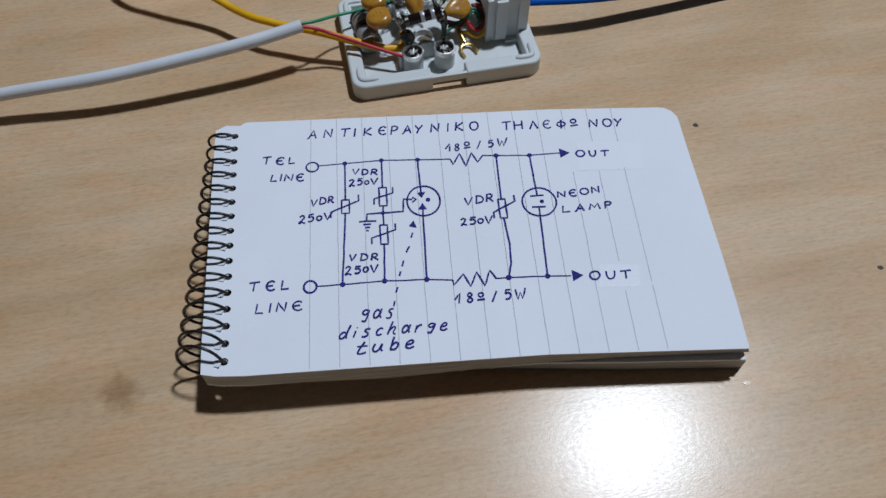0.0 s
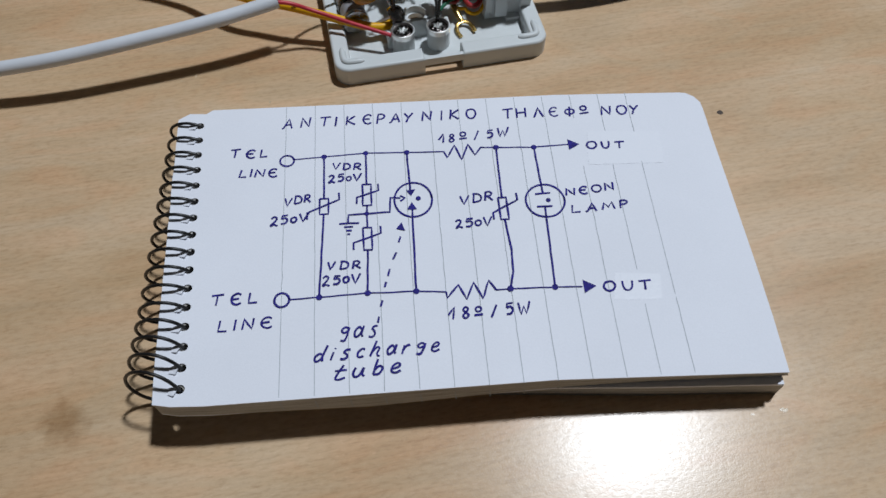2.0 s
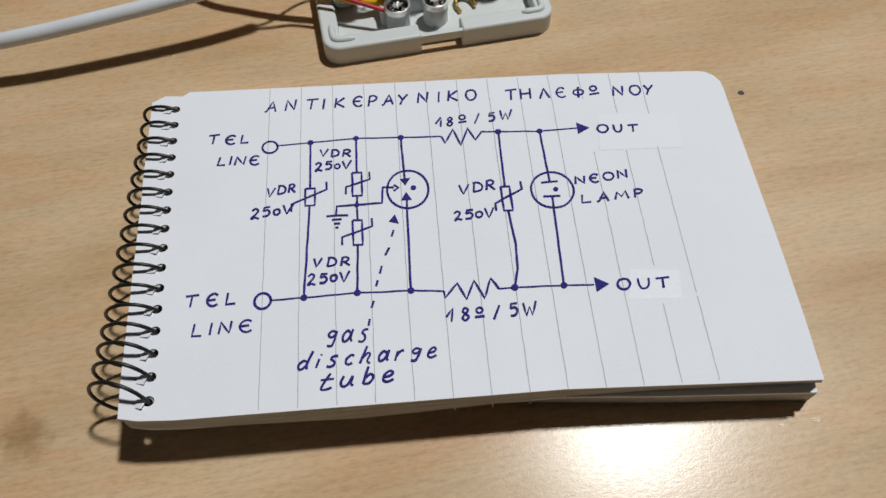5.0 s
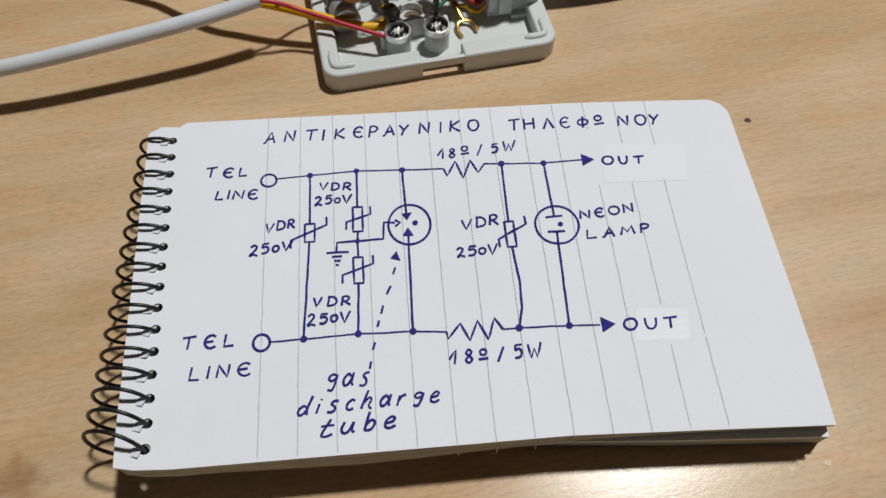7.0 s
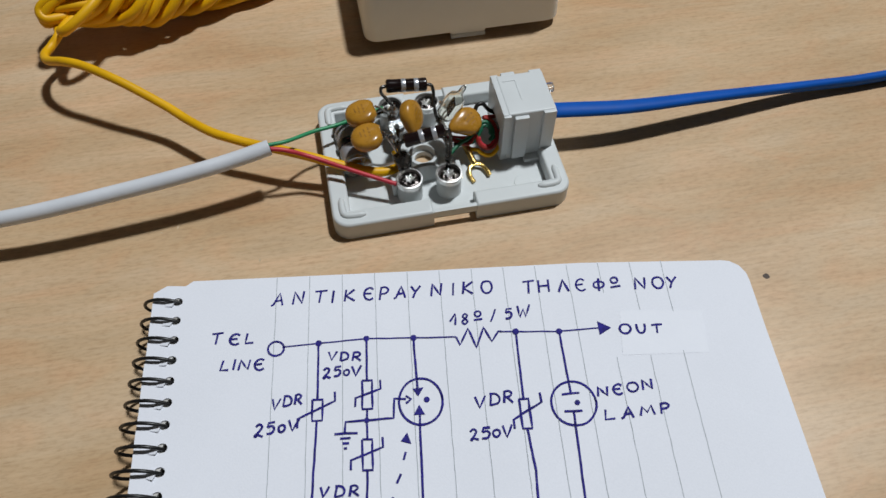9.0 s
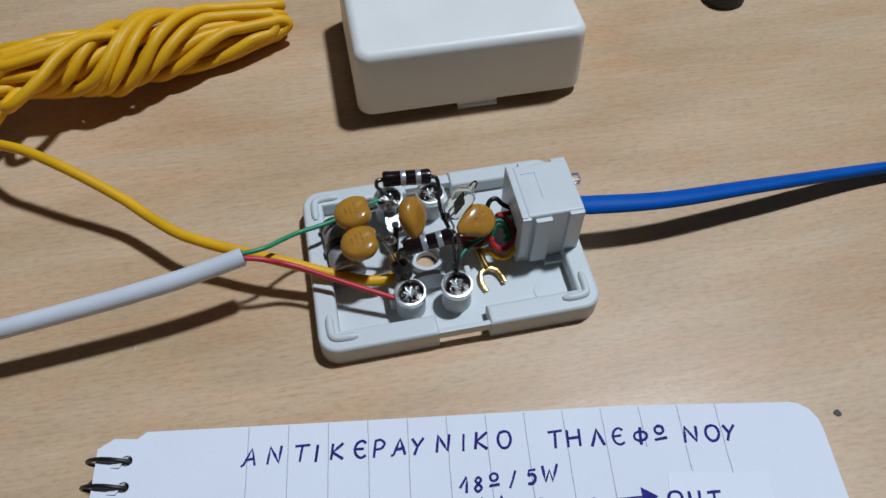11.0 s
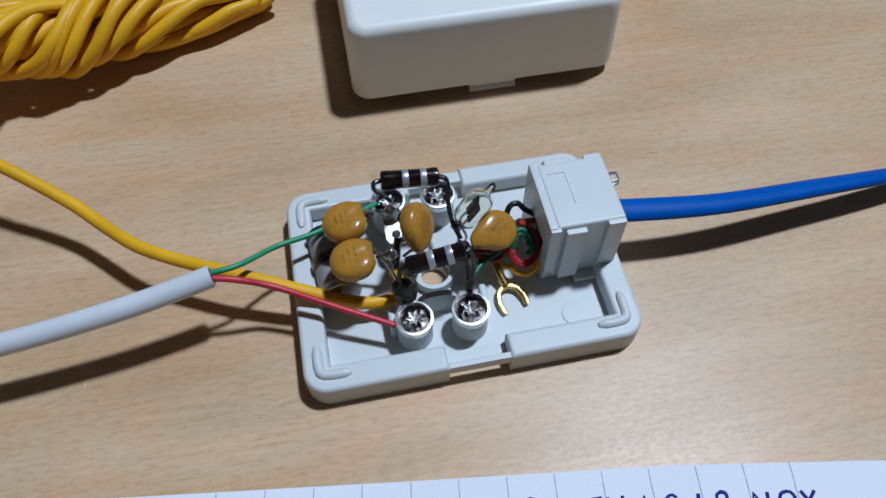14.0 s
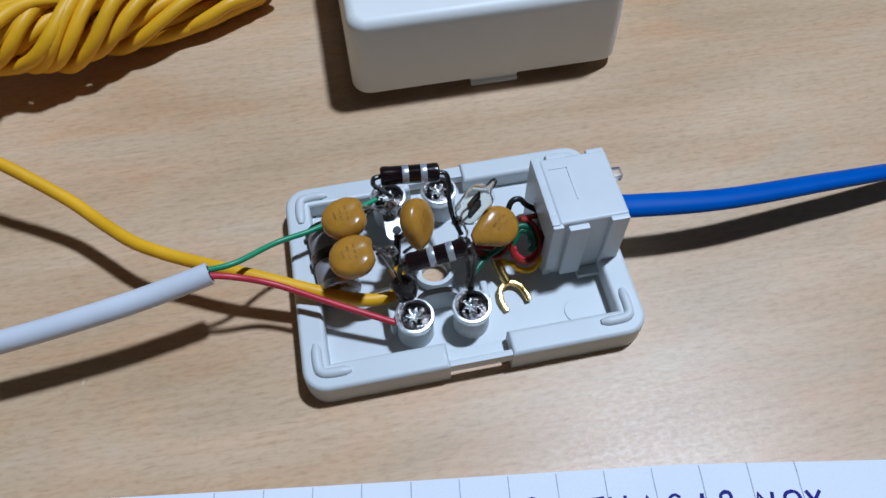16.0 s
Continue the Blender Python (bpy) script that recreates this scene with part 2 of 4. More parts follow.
def smooth_path(points, steps=8):
    """A Catmull-Rom curve through the points."""
    pts = [Vector(p) for p in points]
    ext = [2 * pts[0] - pts[1], *pts, 2 * pts[-1] - pts[-2]]
    out = []
    for i in range(1, len(ext) - 2):
        a, b, c, d = ext[i - 1], ext[i], ext[i + 1], ext[i + 2]
        for k in range(steps):
            s = k / steps
            out.append(0.5 * (2 * b + (c - a) * s + (2 * a - 5 * b + 4 * c - d) * s * s + (3 * b - a - 3 * c + d) * s ** 3))
    out.append(pts[-1])
    return out


def tube(bm, points, r, sides=10, flat=(1, 1), up=(0, 0, 1), taper=None, twist=None):
    """A round or flat (oval) tube along the points, with closed ends."""
    rings = []
    n = len(points)
    side = None
    for i, p in enumerate(points):
        d = (points[min(i + 1, n - 1)] - points[max(i - 1, 0)]).normalized()
        if side is None:
            side = d.cross(Vector(up))
            if side.length < 1e-4:
                side = d.cross(Vector((1, 0, 0)))
        side = (side - d * side.dot(d)).normalized()
        top = side.cross(d)
        q = r * (taper(i / max(1, n - 1)) if taper else 1)
        w = twist(p) if twist else 0.0
        e0, e1 = side * math.cos(w) + top * math.sin(w), top * math.cos(w) - side * math.sin(w)
        rings.append([bm.verts.new(p + (e0 * math.cos(a) * flat[0] + e1 * math.sin(a) * flat[1]) * q)
                      for a in (2 * math.pi * k / sides for k in range(sides))])
    for a, b in zip(rings, rings[1:]):
        for k in range(sides):
            bm.faces.new((a[k], a[(k + 1) % sides], b[(k + 1) % sides], b[k]))
    bm.faces.new(rings[0])
    bm.faces.new(rings[-1][::-1])
    return bm


def wire(points, r, sides=10, steps=8, **k):
    return tube(bmesh.new(), smooth_path(points, steps), r, sides, **k)


def lathe(bm, profile, sides=24, m=Matrix()):
    """Turns (radius, height) pairs about z, closed at both ends, and lays the body by m."""
    rings = []
    for r, z in profile:
        rings.append([bm.verts.new(m @ Vector((r * math.cos(a), r * math.sin(a), z)))
                      for a in (2 * math.pi * k / sides for k in range(sides))])
    for a, b in zip(rings, rings[1:]):
        for k in range(sides):
            bm.faces.new((a[k], a[(k + 1) % sides], b[(k + 1) % sides], b[k]))
    bm.faces.new(rings[0][::-1])
    bm.faces.new(rings[-1])
    return bm


def along(a, b):
    """The matrix that lays the z axis from a towards b, starting at a."""
    d = Vector(b) - Vector(a)
    return Matrix.Translation(a) @ d.to_track_quat("Z", "Y").to_matrix().to_4x4()


def block(bm, x0, x1, y0, y1, z0, z1, bevel=0.0, seg=2):
    r = bmesh.ops.create_cube(bm, size=1.0)
    for v in r["verts"]:
        v.co = Vector(((x0 + x1) / 2 + v.co.x * (x1 - x0), (y0 + y1) / 2 + v.co.y * (y1 - y0), (z0 + z1) / 2 + v.co.z * (z1 - z0)))
    if bevel:
        edges = {e for v in r["verts"] for e in v.link_edges}
        bmesh.ops.bevel(bm, geom=list(edges), offset=bevel, segments=seg, affect="EDGES", profile=0.5)
    return bm


def rounded(w, d, r, inset=0.0, n=6, cx=0.0, cy=0.0):
    """The outline of a rectangle with round corners."""
    out = []
    w, d, r = w / 2 - inset, d / 2 - inset, max(0.05, r - inset)
    for sx, sy, a0 in ((1, 1, 0), (-1, 1, 90), (-1, -1, 180), (1, -1, 270)):
        for k in range(n + 1):
            a = radians(a0 + 90 * k / n)
            out.append((cx + sx * (w - r) + r * math.cos(a), cy + sy * (d - r) + r * math.sin(a)))
    return out


def loft(bm, loops, cap_first=True, cap_last=True):
    rings = [[bm.verts.new(p) for p in lp] for lp in loops]
    n = len(rings[0])
    for a, b in zip(rings, rings[1:]):
        for k in range(n):
            bm.faces.new((a[k], a[(k + 1) % n], b[(k + 1) % n], b[k]))
    if cap_first:
        bm.faces.new(rings[0][::-1])
    if cap_last:
        bm.faces.new(rings[-1])
    return bm


def prism(bm, outline, z0, z1, bevel=0.0, seg=2):
    """An outline raised from z0 to z1, its top edges rounded."""
    low = [bm.verts.new((x, y, z0)) for x, y in outline]
    top = [bm.verts.new((x, y, z1)) for x, y in outline]
    n = len(low)
    bm.faces.new(low[::-1])
    cap = bm.faces.new(top)
    for k in range(n):
        bm.faces.new((low[k], low[(k + 1) % n], top[(k + 1) % n], top[k]))
    if bevel:
        bmesh.ops.bevel(bm, geom=list(cap.edges), offset=bevel, segments=seg, affect="EDGES", profile=0.5)
    return bm


def pierced(outline, holes, z_low, z_top):
    """A plate with holes right through it; z_low and z_top give the heights at (x, y)."""
    bm = bmesh.new()
    loops = [[bm.verts.new((x, y, z_top(x, y))) for x, y in lp] for lp in (outline, *holes)]
    edges = [bm.edges.new((lp[k], lp[(k + 1) % len(lp)])) for lp in loops for k in range(len(lp))]
    bmesh.ops.triangle_fill(bm, use_beauty=True, use_dissolve=False, edges=edges)
    tops = list(bm.faces)
    twin = {v: bm.verts.new((v.co.x, v.co.y, z_low(v.co.x, v.co.y))) for lp in loops for v in lp}
    for fc in tops:
        bm.faces.new([twin[v] for v in fc.verts][::-1])
    for lp in loops:
        for k in range(len(lp)):
            a, b = lp[k], lp[(k + 1) % len(lp)]
            bm.faces.new((a, b, twin[b], twin[a]))
    return bm


def circle(cx, cy, r, n=16):
    return [(cx + r * math.cos(2 * math.pi * k / n), cy + r * math.sin(2 * math.pi * k / n)) for k in range(n)]


def blob(bm, c, r, squash=(1, 1, 1), seed=0, bumpy=0.15):
    s = bmesh.ops.create_icosphere(bm, subdivisions=3, radius=1.0)
    for v in s["verts"]:
        q = v.co.copy()
        k = 1 + bumpy * noise.noise(q * 1.6 + Vector((seed * 3.1, seed, 0)))
        v.co = Vector(c) + Vector((q.x * squash[0], q.y * squash[1], q.z * squash[2])) * r * k
    return bm


# ---- the room and the desk ----
def slab(name, x0, x1, y0, y1, z0, z1, material, label, category):
    bm = block(bmesh.new(), x0, x1, y0, y1, z0, z1)
    return tagged(part(name, bm, material, None, label, smooth=False), label, category, kind="structure")


slab("floor", -2000, 2000, -1900, 2100, -800, -750, FLOOR, "plain brown tiled floor under the desk", "floor")
slab("wall_north", -2000, 2000, 2100, 2200, -800, 2350, PAINT, "plain grey painted room wall", "wall")
slab("wall_south", -2000, 2000, -2000, -1900, -800, 2350, PAINT, "plain grey painted room wall", "wall")
slab("wall_east", 2000, 2100, -2000, 2200, -800, 2350, PAINT, "plain grey painted room wall", "wall")
slab("wall_west", -2100, -2000, -2000, 2200, -800, 2350, PAINT, "plain grey painted room wall", "wall")
slab("ceiling", -2100, 2100, -2000, 2200, 2350, 2450, CEIL, "plain grey painted ceiling", "ceiling")

desk = thing("desk", "light beech wood-grain laminate desk with small stains", "desk", pose(0, 0, -0.75))
bm = bmesh.new()
loft(bm, [[(x, y + 250, z) for x, y in rounded(1400, 800, 12, i)] for i, z in ((0.8, 722), (0, 723), (0, 749.2), (0.8, 750))])
part("desktop", bm, WOOD, desk)
for lx in (-650, 650):
    for ly in (-100, 600):
        part("leg", block(bmesh.new(), lx - 25, lx + 25, ly - 25, ly + 25, 0, 722, 3), WOOD, desk)


def mark(x, y, rx, ry, material, seed, parent=desk):
    """A thin stain on the desktop."""
    bm = bmesh.new()
    rim = []
    for k in range(22):
        a = 2 * math.pi * k / 22
        q = 1 + 0.3 * noise.noise(Vector((math.cos(a) * 1.5 + seed, math.sin(a) * 1.5, seed)))
        rim.append((x + rx * q * math.cos(a), y + ry * q * math.sin(a)))
    prism(bm, rim, 749.9, 750.05)
    part("stain", bm, material, parent)


mark(81.6, 190.5, 0.9, 0.75, SPOT, 1)
mark(125.8, 136.7, 0.9, 0.7, SPOT, 2)
mark(79.9, 100.4, 1.1, 0.5, PALE, 3)
mark(72.5, 99.2, 0.6, 0.2, PALE, 4)
mark(-75.0, 202.0, 0.25, 0.6, PALE, 5)
mark(-67.0, 195.0, 0.2, 0.35, PALE, 6)
mark(-51.0, 192.0, 0.3, 0.5, PALE, 7)
mark(-79.0, 200.0, 0.4, 0.18, PALE, 8)

# ---- the spiral notepad ----
pad = thing("notepad", "open spiral-bound ruled notepad with a hand-drawn blue pen circuit diagram", "notepad",
            pose(-0.059, 0.0943, 0, 0, 0, 5))


def page_z(u, v):
    return 11.5 + 0.01 * (v - 40) - 0.01 * (u - 60)


def left_edge(v):
    return -1.0 - 3.4 * v / 80


HOLES = [(left_edge(v) + 5.8, v) for v in (3.5 + 4.93 * k for k in range(16))]


def sheet_outline(grow=0.0, lap=0.0):
    pts = [(left_edge(0) + 0.2, 0.4 - grow), (3, -0.3 - grow), (10, -0.6 - grow), (45, -0.1 - grow), (86, 0.5 - grow - lap * 0.1), (107, -0.1 - grow - lap * 0.6), (137.7 + grow, -1.0 - grow - lap)]
    pts += [(138.1, 12), (138.2, 27), (138.0, 50), (137.8, 65), (137.8, 76)]
    pts += [(132.6 + 5.3 * math.cos(radians(a)), 76.2 + 5.8 * math.sin(radians(a))) for a in (20, 45, 70, 90)]
    pts += [(98, 83.1), (55, 82.9), (4.5, 82.9), (2.8, 81.6), (-1.5, 81.9), (left_edge(80), 80)]
    for k in range(15, 0, -1):
        v = 2.1 + 4.86 * k
        pts.append((left_edge(v) + 0.25 * noise.noise(Vector((v, 3, 0))), v))
    return pts


holes_cut = [[(cx + 1.15 * math.cos(a), cy + 1.05 * math.sin(a)) for a in (2 * math.pi * k / 14 for k in range(14))] for cx, cy in HOLES]
bm = pierced(sheet_outline(), holes_cut, lambda x, y: page_z(x, y) - 0.35, page_z)
part("page", bm, PAPER, pad, "white page with narrow grey ruling and blue ink", smooth=False)
under = [[(x + 1.0, y + 0.15) for x, y in ring_] for ring_ in holes_cut]
# the end hole is widened and shifted to let a little light fall through
under[0] = [(HOLES[0][0] - 0.9 + 1.9 * math.cos(a), HOLES[0][1] - 0.9 + 1.9 * math.sin(a)) for a in (2 * math.pi * k / 14 for k in range(14))]
through_sheet = [[(HOLES[0][0] - 2.1 + 1.2 * math.cos(a), HOLES[0][1] - 1.9 + 1.1 * math.sin(a)) for a in (2 * math.pi * k / 14 for k in range(14))]]
bm = pierced(sheet_outline(-0.25), under, lambda x, y: page_z(x, y) - 6.0 + 0.027 * max(0, x - 40), lambda x, y: page_z(x, y) - 0.4)
# the lower leaves of this bundle slide out a little towards the loose corner
for v in bm.verts:
    if v.co.x > 40 and v.co.z < page_z(v.co.x, v.co.y) - 3 and v.co.y < 40:
        v.co.x += 1.5 * (v.co.x - 40) / 97
        v.co.y -= 0.9 if v.co.x < 60 else (0.1 if v.co.x < 90 else -0.3)
part("leaf_block", bm, SHADED_EDGE, pad, smooth=False)
bm = pierced([(x + (0.2 if x > 130 and y < 30 else 0.0), y) for x, y in sheet_outline(-0.3, 1.6)], through_sheet, lambda x, y: page_z(x, y) - 6.9 + 0.025 * max(0, x - 40), lambda x, y: page_z(x, y) - 6.15 + 0.025 * max(0, x - 40))
part("page", bm, PAPER, pad, "loose white sheet sticking out below the top pages", smooth=False)
def lower_outline():
    """The older leaves lie further back than the top ones, most at the bound side."""
    return [(x + (0.8 if x > 130 and y < 30 else 0.0), max(y, 7.5 - 10.2 * max(0.0, x) / 137)) for x, y in sheet_outline(-0.2, 1.2) if not (x < 0 and y < 7)]


lower_holes = holes_cut[2:]
bm = pierced(lower_outline(), lower_holes, lambda x, y: 1.2, lambda x, y: page_z(x, y) - 7.4 + 0.02 * max(0, x - 40))
part("leaf_block", bm, SHADED_EDGE, pad, smooth=False)
bm = pierced(lower_outline(), lower_holes, lambda x, y: 0.05, lambda x, y: 1.15)
part("back_cover", bm, BOARD, pad, "grey cardboard back cover", smooth=False)

# coil: a helix through the holes
turns = []
for k in range(-5, int(15.8 * 28)):
    a = 2 * math.pi * k / 28
    v = HOLES[0][1] + 4.93 * a / (2 * math.pi)
    uc = left_edge(v) - 0.3 + 0.028 * v
    # the last turns at the near end are pulled askew
    loose = max(0.0, 1 - v / 26)
    even = -(0.35 - 0.012 * (v - 40)) * (1 - math.cos(a)) - (0.3 + 0.006 * (v - 40)) * math.sin(a)
    lean = loose * (0.7 * (1 - math.cos(a)) + 2.3 * math.sin(a)) + (1 - loose) * even
    wide = 6.9 - 0.011 * v
    turns.append(Vector((uc + 6.9 - wide + wide * math.cos(a + 0.42), v + lean - 0.4, 7.4 + 1.0 * loose + (wide + 0.3 + 0.6 * loose) * math.sin(a + 0.42))))
part("coil", tube(bmesh.new(), turns, 0.40, 10), COIL, pad, "black coated wire spiral binding")


def ribbon(bm, points, width, lift, seed=0):
    """A pen line on the page: a flat band whose width and way waver a little."""
    pts = [Vector((x, y, 0)) for x, y in points]
    dense = []
    for a, b in zip(pts, pts[1:]):
        n = max(1, int((b - a).length / 1.2))
        dense += [a.lerp(b, k / n) for k in range(n)]
    dense.append(pts[-1])
    left, right = [], []
    for i, p in enumerate(dense):
        d = (dense[min(i + 1, len(dense) - 1)] - dense[max(i - 1, 0)]).normalized()
        q = Vector((-d.y, d.x, 0))
        w = width / 2 * (1 + 0.22 * noise.noise(Vector((p.x * 0.9 + seed, p.y * 0.9, seed))))
        c = p + q * 0.10 * noise.noise(Vector((p.x * 0.35 + seed, p.y * 0.35, 7)))
        for out, s in ((left, 1), (right, -1)):
            e = c + q * w * s
            out.append(bm.verts.new((e.x, e.y, page_z(e.x, e.y) + lift)))
    for k in range(len(left) - 1):
        bm.faces.new((left[k], left[k + 1], right[k + 1], right[k]))
    return bm


def disc(bm, u, v, r, lift, n=14):
    bm.faces.new([bm.verts.new((x, y, page_z(x, y) + lift)) for x, y in circle(u, v, r, n)])


def ring(u, v, ru, rv, turn=0.0):
    return [(u + ru * math.cos(a), v + rv * math.sin(a)) for a in (turn + 2 * math.pi * k / 28 for k in range(30))]


# ruled lines, broken where correction film lies over them
for k in range(13):
    t0, t1 = (24.3 + 7.755 * k, 82.75), (26.0 + 7.57 * k, 0.3)
    cuts = [(0.0, 1.0)]
    if k in (10, 11, 12):
        cuts = [(0.0, (0.10, 0.16, 0.17)[k - 10]), ((0.30, 0.30, 0.29)[k - 10], 1.0)]
    if k == 11:
        cuts = [(0.0, 0.16), (0.30, 0.68), (0.79, 1.0)]
    if k == 12:
        cuts = [(0.0, 0.17), (0.29, 0.765), (0.775, 1.0)]
    for a, b in cuts:
        p = [(t0[0] + (t1[0] - t0[0]) * q, t0[1] + (t1[1] - t0[1]) * q) for q in (a, b)]
        part("ruled_line", ribbon(bmesh.new(), p, 0.17, 0.03, k), RULE, pad, smooth=False)

# correction film round both outputs
for u0, u1, v0, v1, film in ((103.2, 124.0, 58.0, 69.6, TAPE), (102.4, 114.6, 18.6, 26.2, TAPE_GLOSS)):
    bm = bmesh.new()
    prism(bm, [(u0, v0 + 0.4), (u1 - 1, v0), (u1, v1 - 1), (u0 + 1.5, v1)], 0, 0.003)
    for v in bm.verts:
        v.co.z += page_z(v.co.x, v.co.y) + 0.02
    part("correction_patch", bm, film, pad, "glossy white correction film", smooth=False)

PEN = 0.50
INK_LIFT = 0.11


def inked(lines, dots=(), width=PEN, seed=1, name="ink_line"):
    bm = bmesh.new()
    for i, ln in enumerate(lines):
        ribbon(bm, ln, width, INK_LIFT, seed + i * 1.7)
    for u, v, r in dots:
        disc(bm, u, v, r, INK_LIFT + 0.02)
    return part(name, bm, INK, pad, smooth=False)


# the two long lines with their resistors, terminals and arrows
inked([[(26.6, 64.5), (34.7, 65.0), (45.5, 65.6), (56.2, 65.2), (65.9, 64.9)], [(76.3, 65.7), (79.7, 65.5), (89.7, 65.0), (99.0, 65.4)]],
      [(34.7, 65.0, 0.75), (45.5, 65.6, 0.7), (56.2, 65.2, 0.75), (79.7, 65.5, 0.8), (89.7, 65.0, 0.75)], width=0.34, seed=1)
inked([[(27.2, 23.7), (34.2, 23.9), (45.4, 24.3), (56.7, 24.1), (63.6, 23.5)], [(75.3, 23.3), (78.7, 23.4), (89.2, 23.2), (95.6, 22.9)]],
      [(34.2, 23.9, 0.75), (45.4, 24.3, 0.75), (56.7, 24.1, 0.75), (78.7, 23.4, 0.8), (89.2, 23.2, 0.75)], width=0.34, seed=9)
inked([[(65.9, 64.9), (66.7, 62.8), (68.8, 66.9), (70.4, 62.0), (72.4, 67.0), (74.0, 63.4), (75.7, 65.8), (76.5, 65.7)]], seed=21, name="resistor_symbol")
inked([[(63.6, 23.5), (63.8, 21.9), (66.6, 25.2), (68.3, 21.3), (70.2, 25.6), (72.1, 21.3), (73.8, 25.9), (75.3, 23.3)]], seed=22, name="resistor_symbol")
inked([ring(25.2, 64.2, 1.75, 1.75)], width=0.5, seed=23, name="terminal_symbol")
inked([ring(25.6, 23.7, 1.7, 1.8)], width=0.55, seed=24, name="terminal_symbol")
for u, v in ((98.9, 65.3), (95.9, 22.9)):
    bm = bmesh.new()
    bm.faces.new([bm.verts.new((x, y, page_z(x, y) + INK_LIFT)) for x, y in ((u, v - 1.7), (u + 3.0, v), (u, v + 1.8))])
    part("arrow_head", bm, INK, pad, smooth=False)


def varistor_symbol(u, v0, v1, w, top, low, k0, k1, sag=()):
    """A box on a line from top to low, crossed by a bent stroke."""
    mid, h = (v0 + v1) / 2, (v0 - v1) / 2
    x0, x1 = u - w / 2, u + w / 2
    inked([[top, (u, v0)], [(u, v1), *sag, low],
           [(x0, v0), (x1, v0 - 0.05), (x1 + 0.05, v1), (x0 + 0.1, v1), (x0, v0)],
           [k0, (k0[0] + 0.1, k0[1] - 2.1), (k1[0], k1[1] + 2.0), k1]], seed=u, name="varistor_symbol")


varistor_symbol(34.9, 51.7, 47.0, 2.2, (34.7, 65.0), (34.2, 23.9), (38.6, 53.3), (30.8, 45.6))
varistor_symbol(45.6, 55.5, 49.0, 2.2, (45.5, 65.6), (45.5, 46.5), (48.5, 55.5), (43.1, 49.6))
varistor_symbol(45.6, 42.4, 36.0, 2.1, (45.5, 46.5), (45.4, 24.3), (48.8, 42.7), (42.2, 36.2))
varistor_symbol(79.5, 49.4, 42.8, 2.1, (79.7, 65.5), (78.7, 23.4), (83.2, 50.6), (76.8, 42.9), ((80.2, 34.0), (79.9, 28.0)))
inked([[(45.5, 46.5), (41.0, 46.4), (40.9, 44.0)], [(38.7, 43.9), (43.6, 43.9)], [(39.9, 42.8), (42.1, 42.9)], [(40.4, 41.8), (41.8, 41.8)], [(40.7, 40.8), (41.4, 40.8)]],
      [(45.5, 46.5, 0.6)], seed=31, name="ground_symbol")
# gas tube and neon lamp symbols
bm_dots = [(58.5, 50.4, 0.65)]
inked([ring(57.2, 50.1, 4.75, 5.25), [(56.2, 65.2), (56.6, 53.0)], [(56.7, 24.1), (56.8, 47.6)],
       [(45.5, 46.5), (51.2, 46.7), (51.5, 51.0), (54.0, 50.7)], [(54.0, 51.5), (55.1, 50.7), (54.0, 49.8)]], bm_dots, seed=41, name="gas_tube_symbol")
for pts in (((55.5, 53.0), (57.9, 53.2), (56.7, 51.2)), ((55.5, 47.1), (58.0, 47.1), (56.8, 49.3)), ((52.6, 41.6), (54.8, 40.9), (54.0, 43.4))):
    bm = bmesh.new()
    bm.faces.new([bm.verts.new((x, y, page_z(x, y) + INK_LIFT + 0.02)) for x, y in pts])
    part("arrow_head", bm, INK, pad, smooth=False)
inked([ring(90.3, 47.8, 4.9, 4.95), [(89.7, 65.0), (90.0, 50.1)], [(88.0, 49.9), (91.9, 50.1)], [(88.0, 46.1), (91.9, 46.0)], [(90.0, 46.0), (89.2, 23.2)]],
      [(91.1, 47.9, 0.6)], seed=51, name="neon_lamp_symbol")
for i, (a, b) in enumerate((((53.6, 39.3), (53.1, 37.7)), ((52.4, 34.9), (51.6, 33.0)), ((50.7, 30.4), (50.2, 28.6)), ((49.8, 27.0), (49.4, 25.6)), ((48.8, 22.2), (48.3, 20.6)), ((47.9, 18.1), (47.6, 16.6)))):
    inked([[a, b]], seed=61 + i, name="dash")

LETTERS = {}


def letter(ch, *strokes):
    """A character as pen strokes in a unit of its height; a stroke that begins with ~ is a curve."""
    LETTERS[ch] = []
    for st in strokes:
        pts = [tuple(float(q) for q in p.split(",")) for p in st.strip("~").split()]
        if st[0] == "~":
            pts = [(p.x, p.y) for p in smooth_path([(x, y, 0) for x, y in pts], 4)]
        LETTERS[ch].append(pts)


letter("A", "-.05,-.05 .12,.05 .5,1 .82,0", ".16,.3 .72,.42")
letter("N", "0,0 .08,1 .7,.06 .78,1.03")
letter("T", "0,.92 .85,1", ".42,.95 .38,0")
letter("I", ".05,1 0,0")
letter("K", ".06,1 0,0", ".68,1 .08,.45 .72,0")
letter("Є", "~.75,.86 .5,1 .2,.85 .06,.5 .2,.14 .5,0 .78,.14", ".1,.5 .62,.54")
letter("P", ".06,1 0,0", "~.02,.96 .35,1.02 .58,.8 .4,.52 .04,.48")
letter("Y", "0,1 .34,.5", ".72,1 .34,.5 .16,0")
letter("O", "~.5,.98 .16,.88 .02,.45 .25,.06 .62,.06 .86,.45 .74,.88 .42,1.0")
letter("H", ".04,1 0,0", ".74,1 .7,0", ".02,.5 .72,.52")
letter("Λ", "0,0 .42,1 .82,0")
letter("Φ", "~.45,.78 .12,.66 .08,.34 .4,.2 .76,.34 .78,.64 .42,.79", ".47,1.04 .4,-.05")
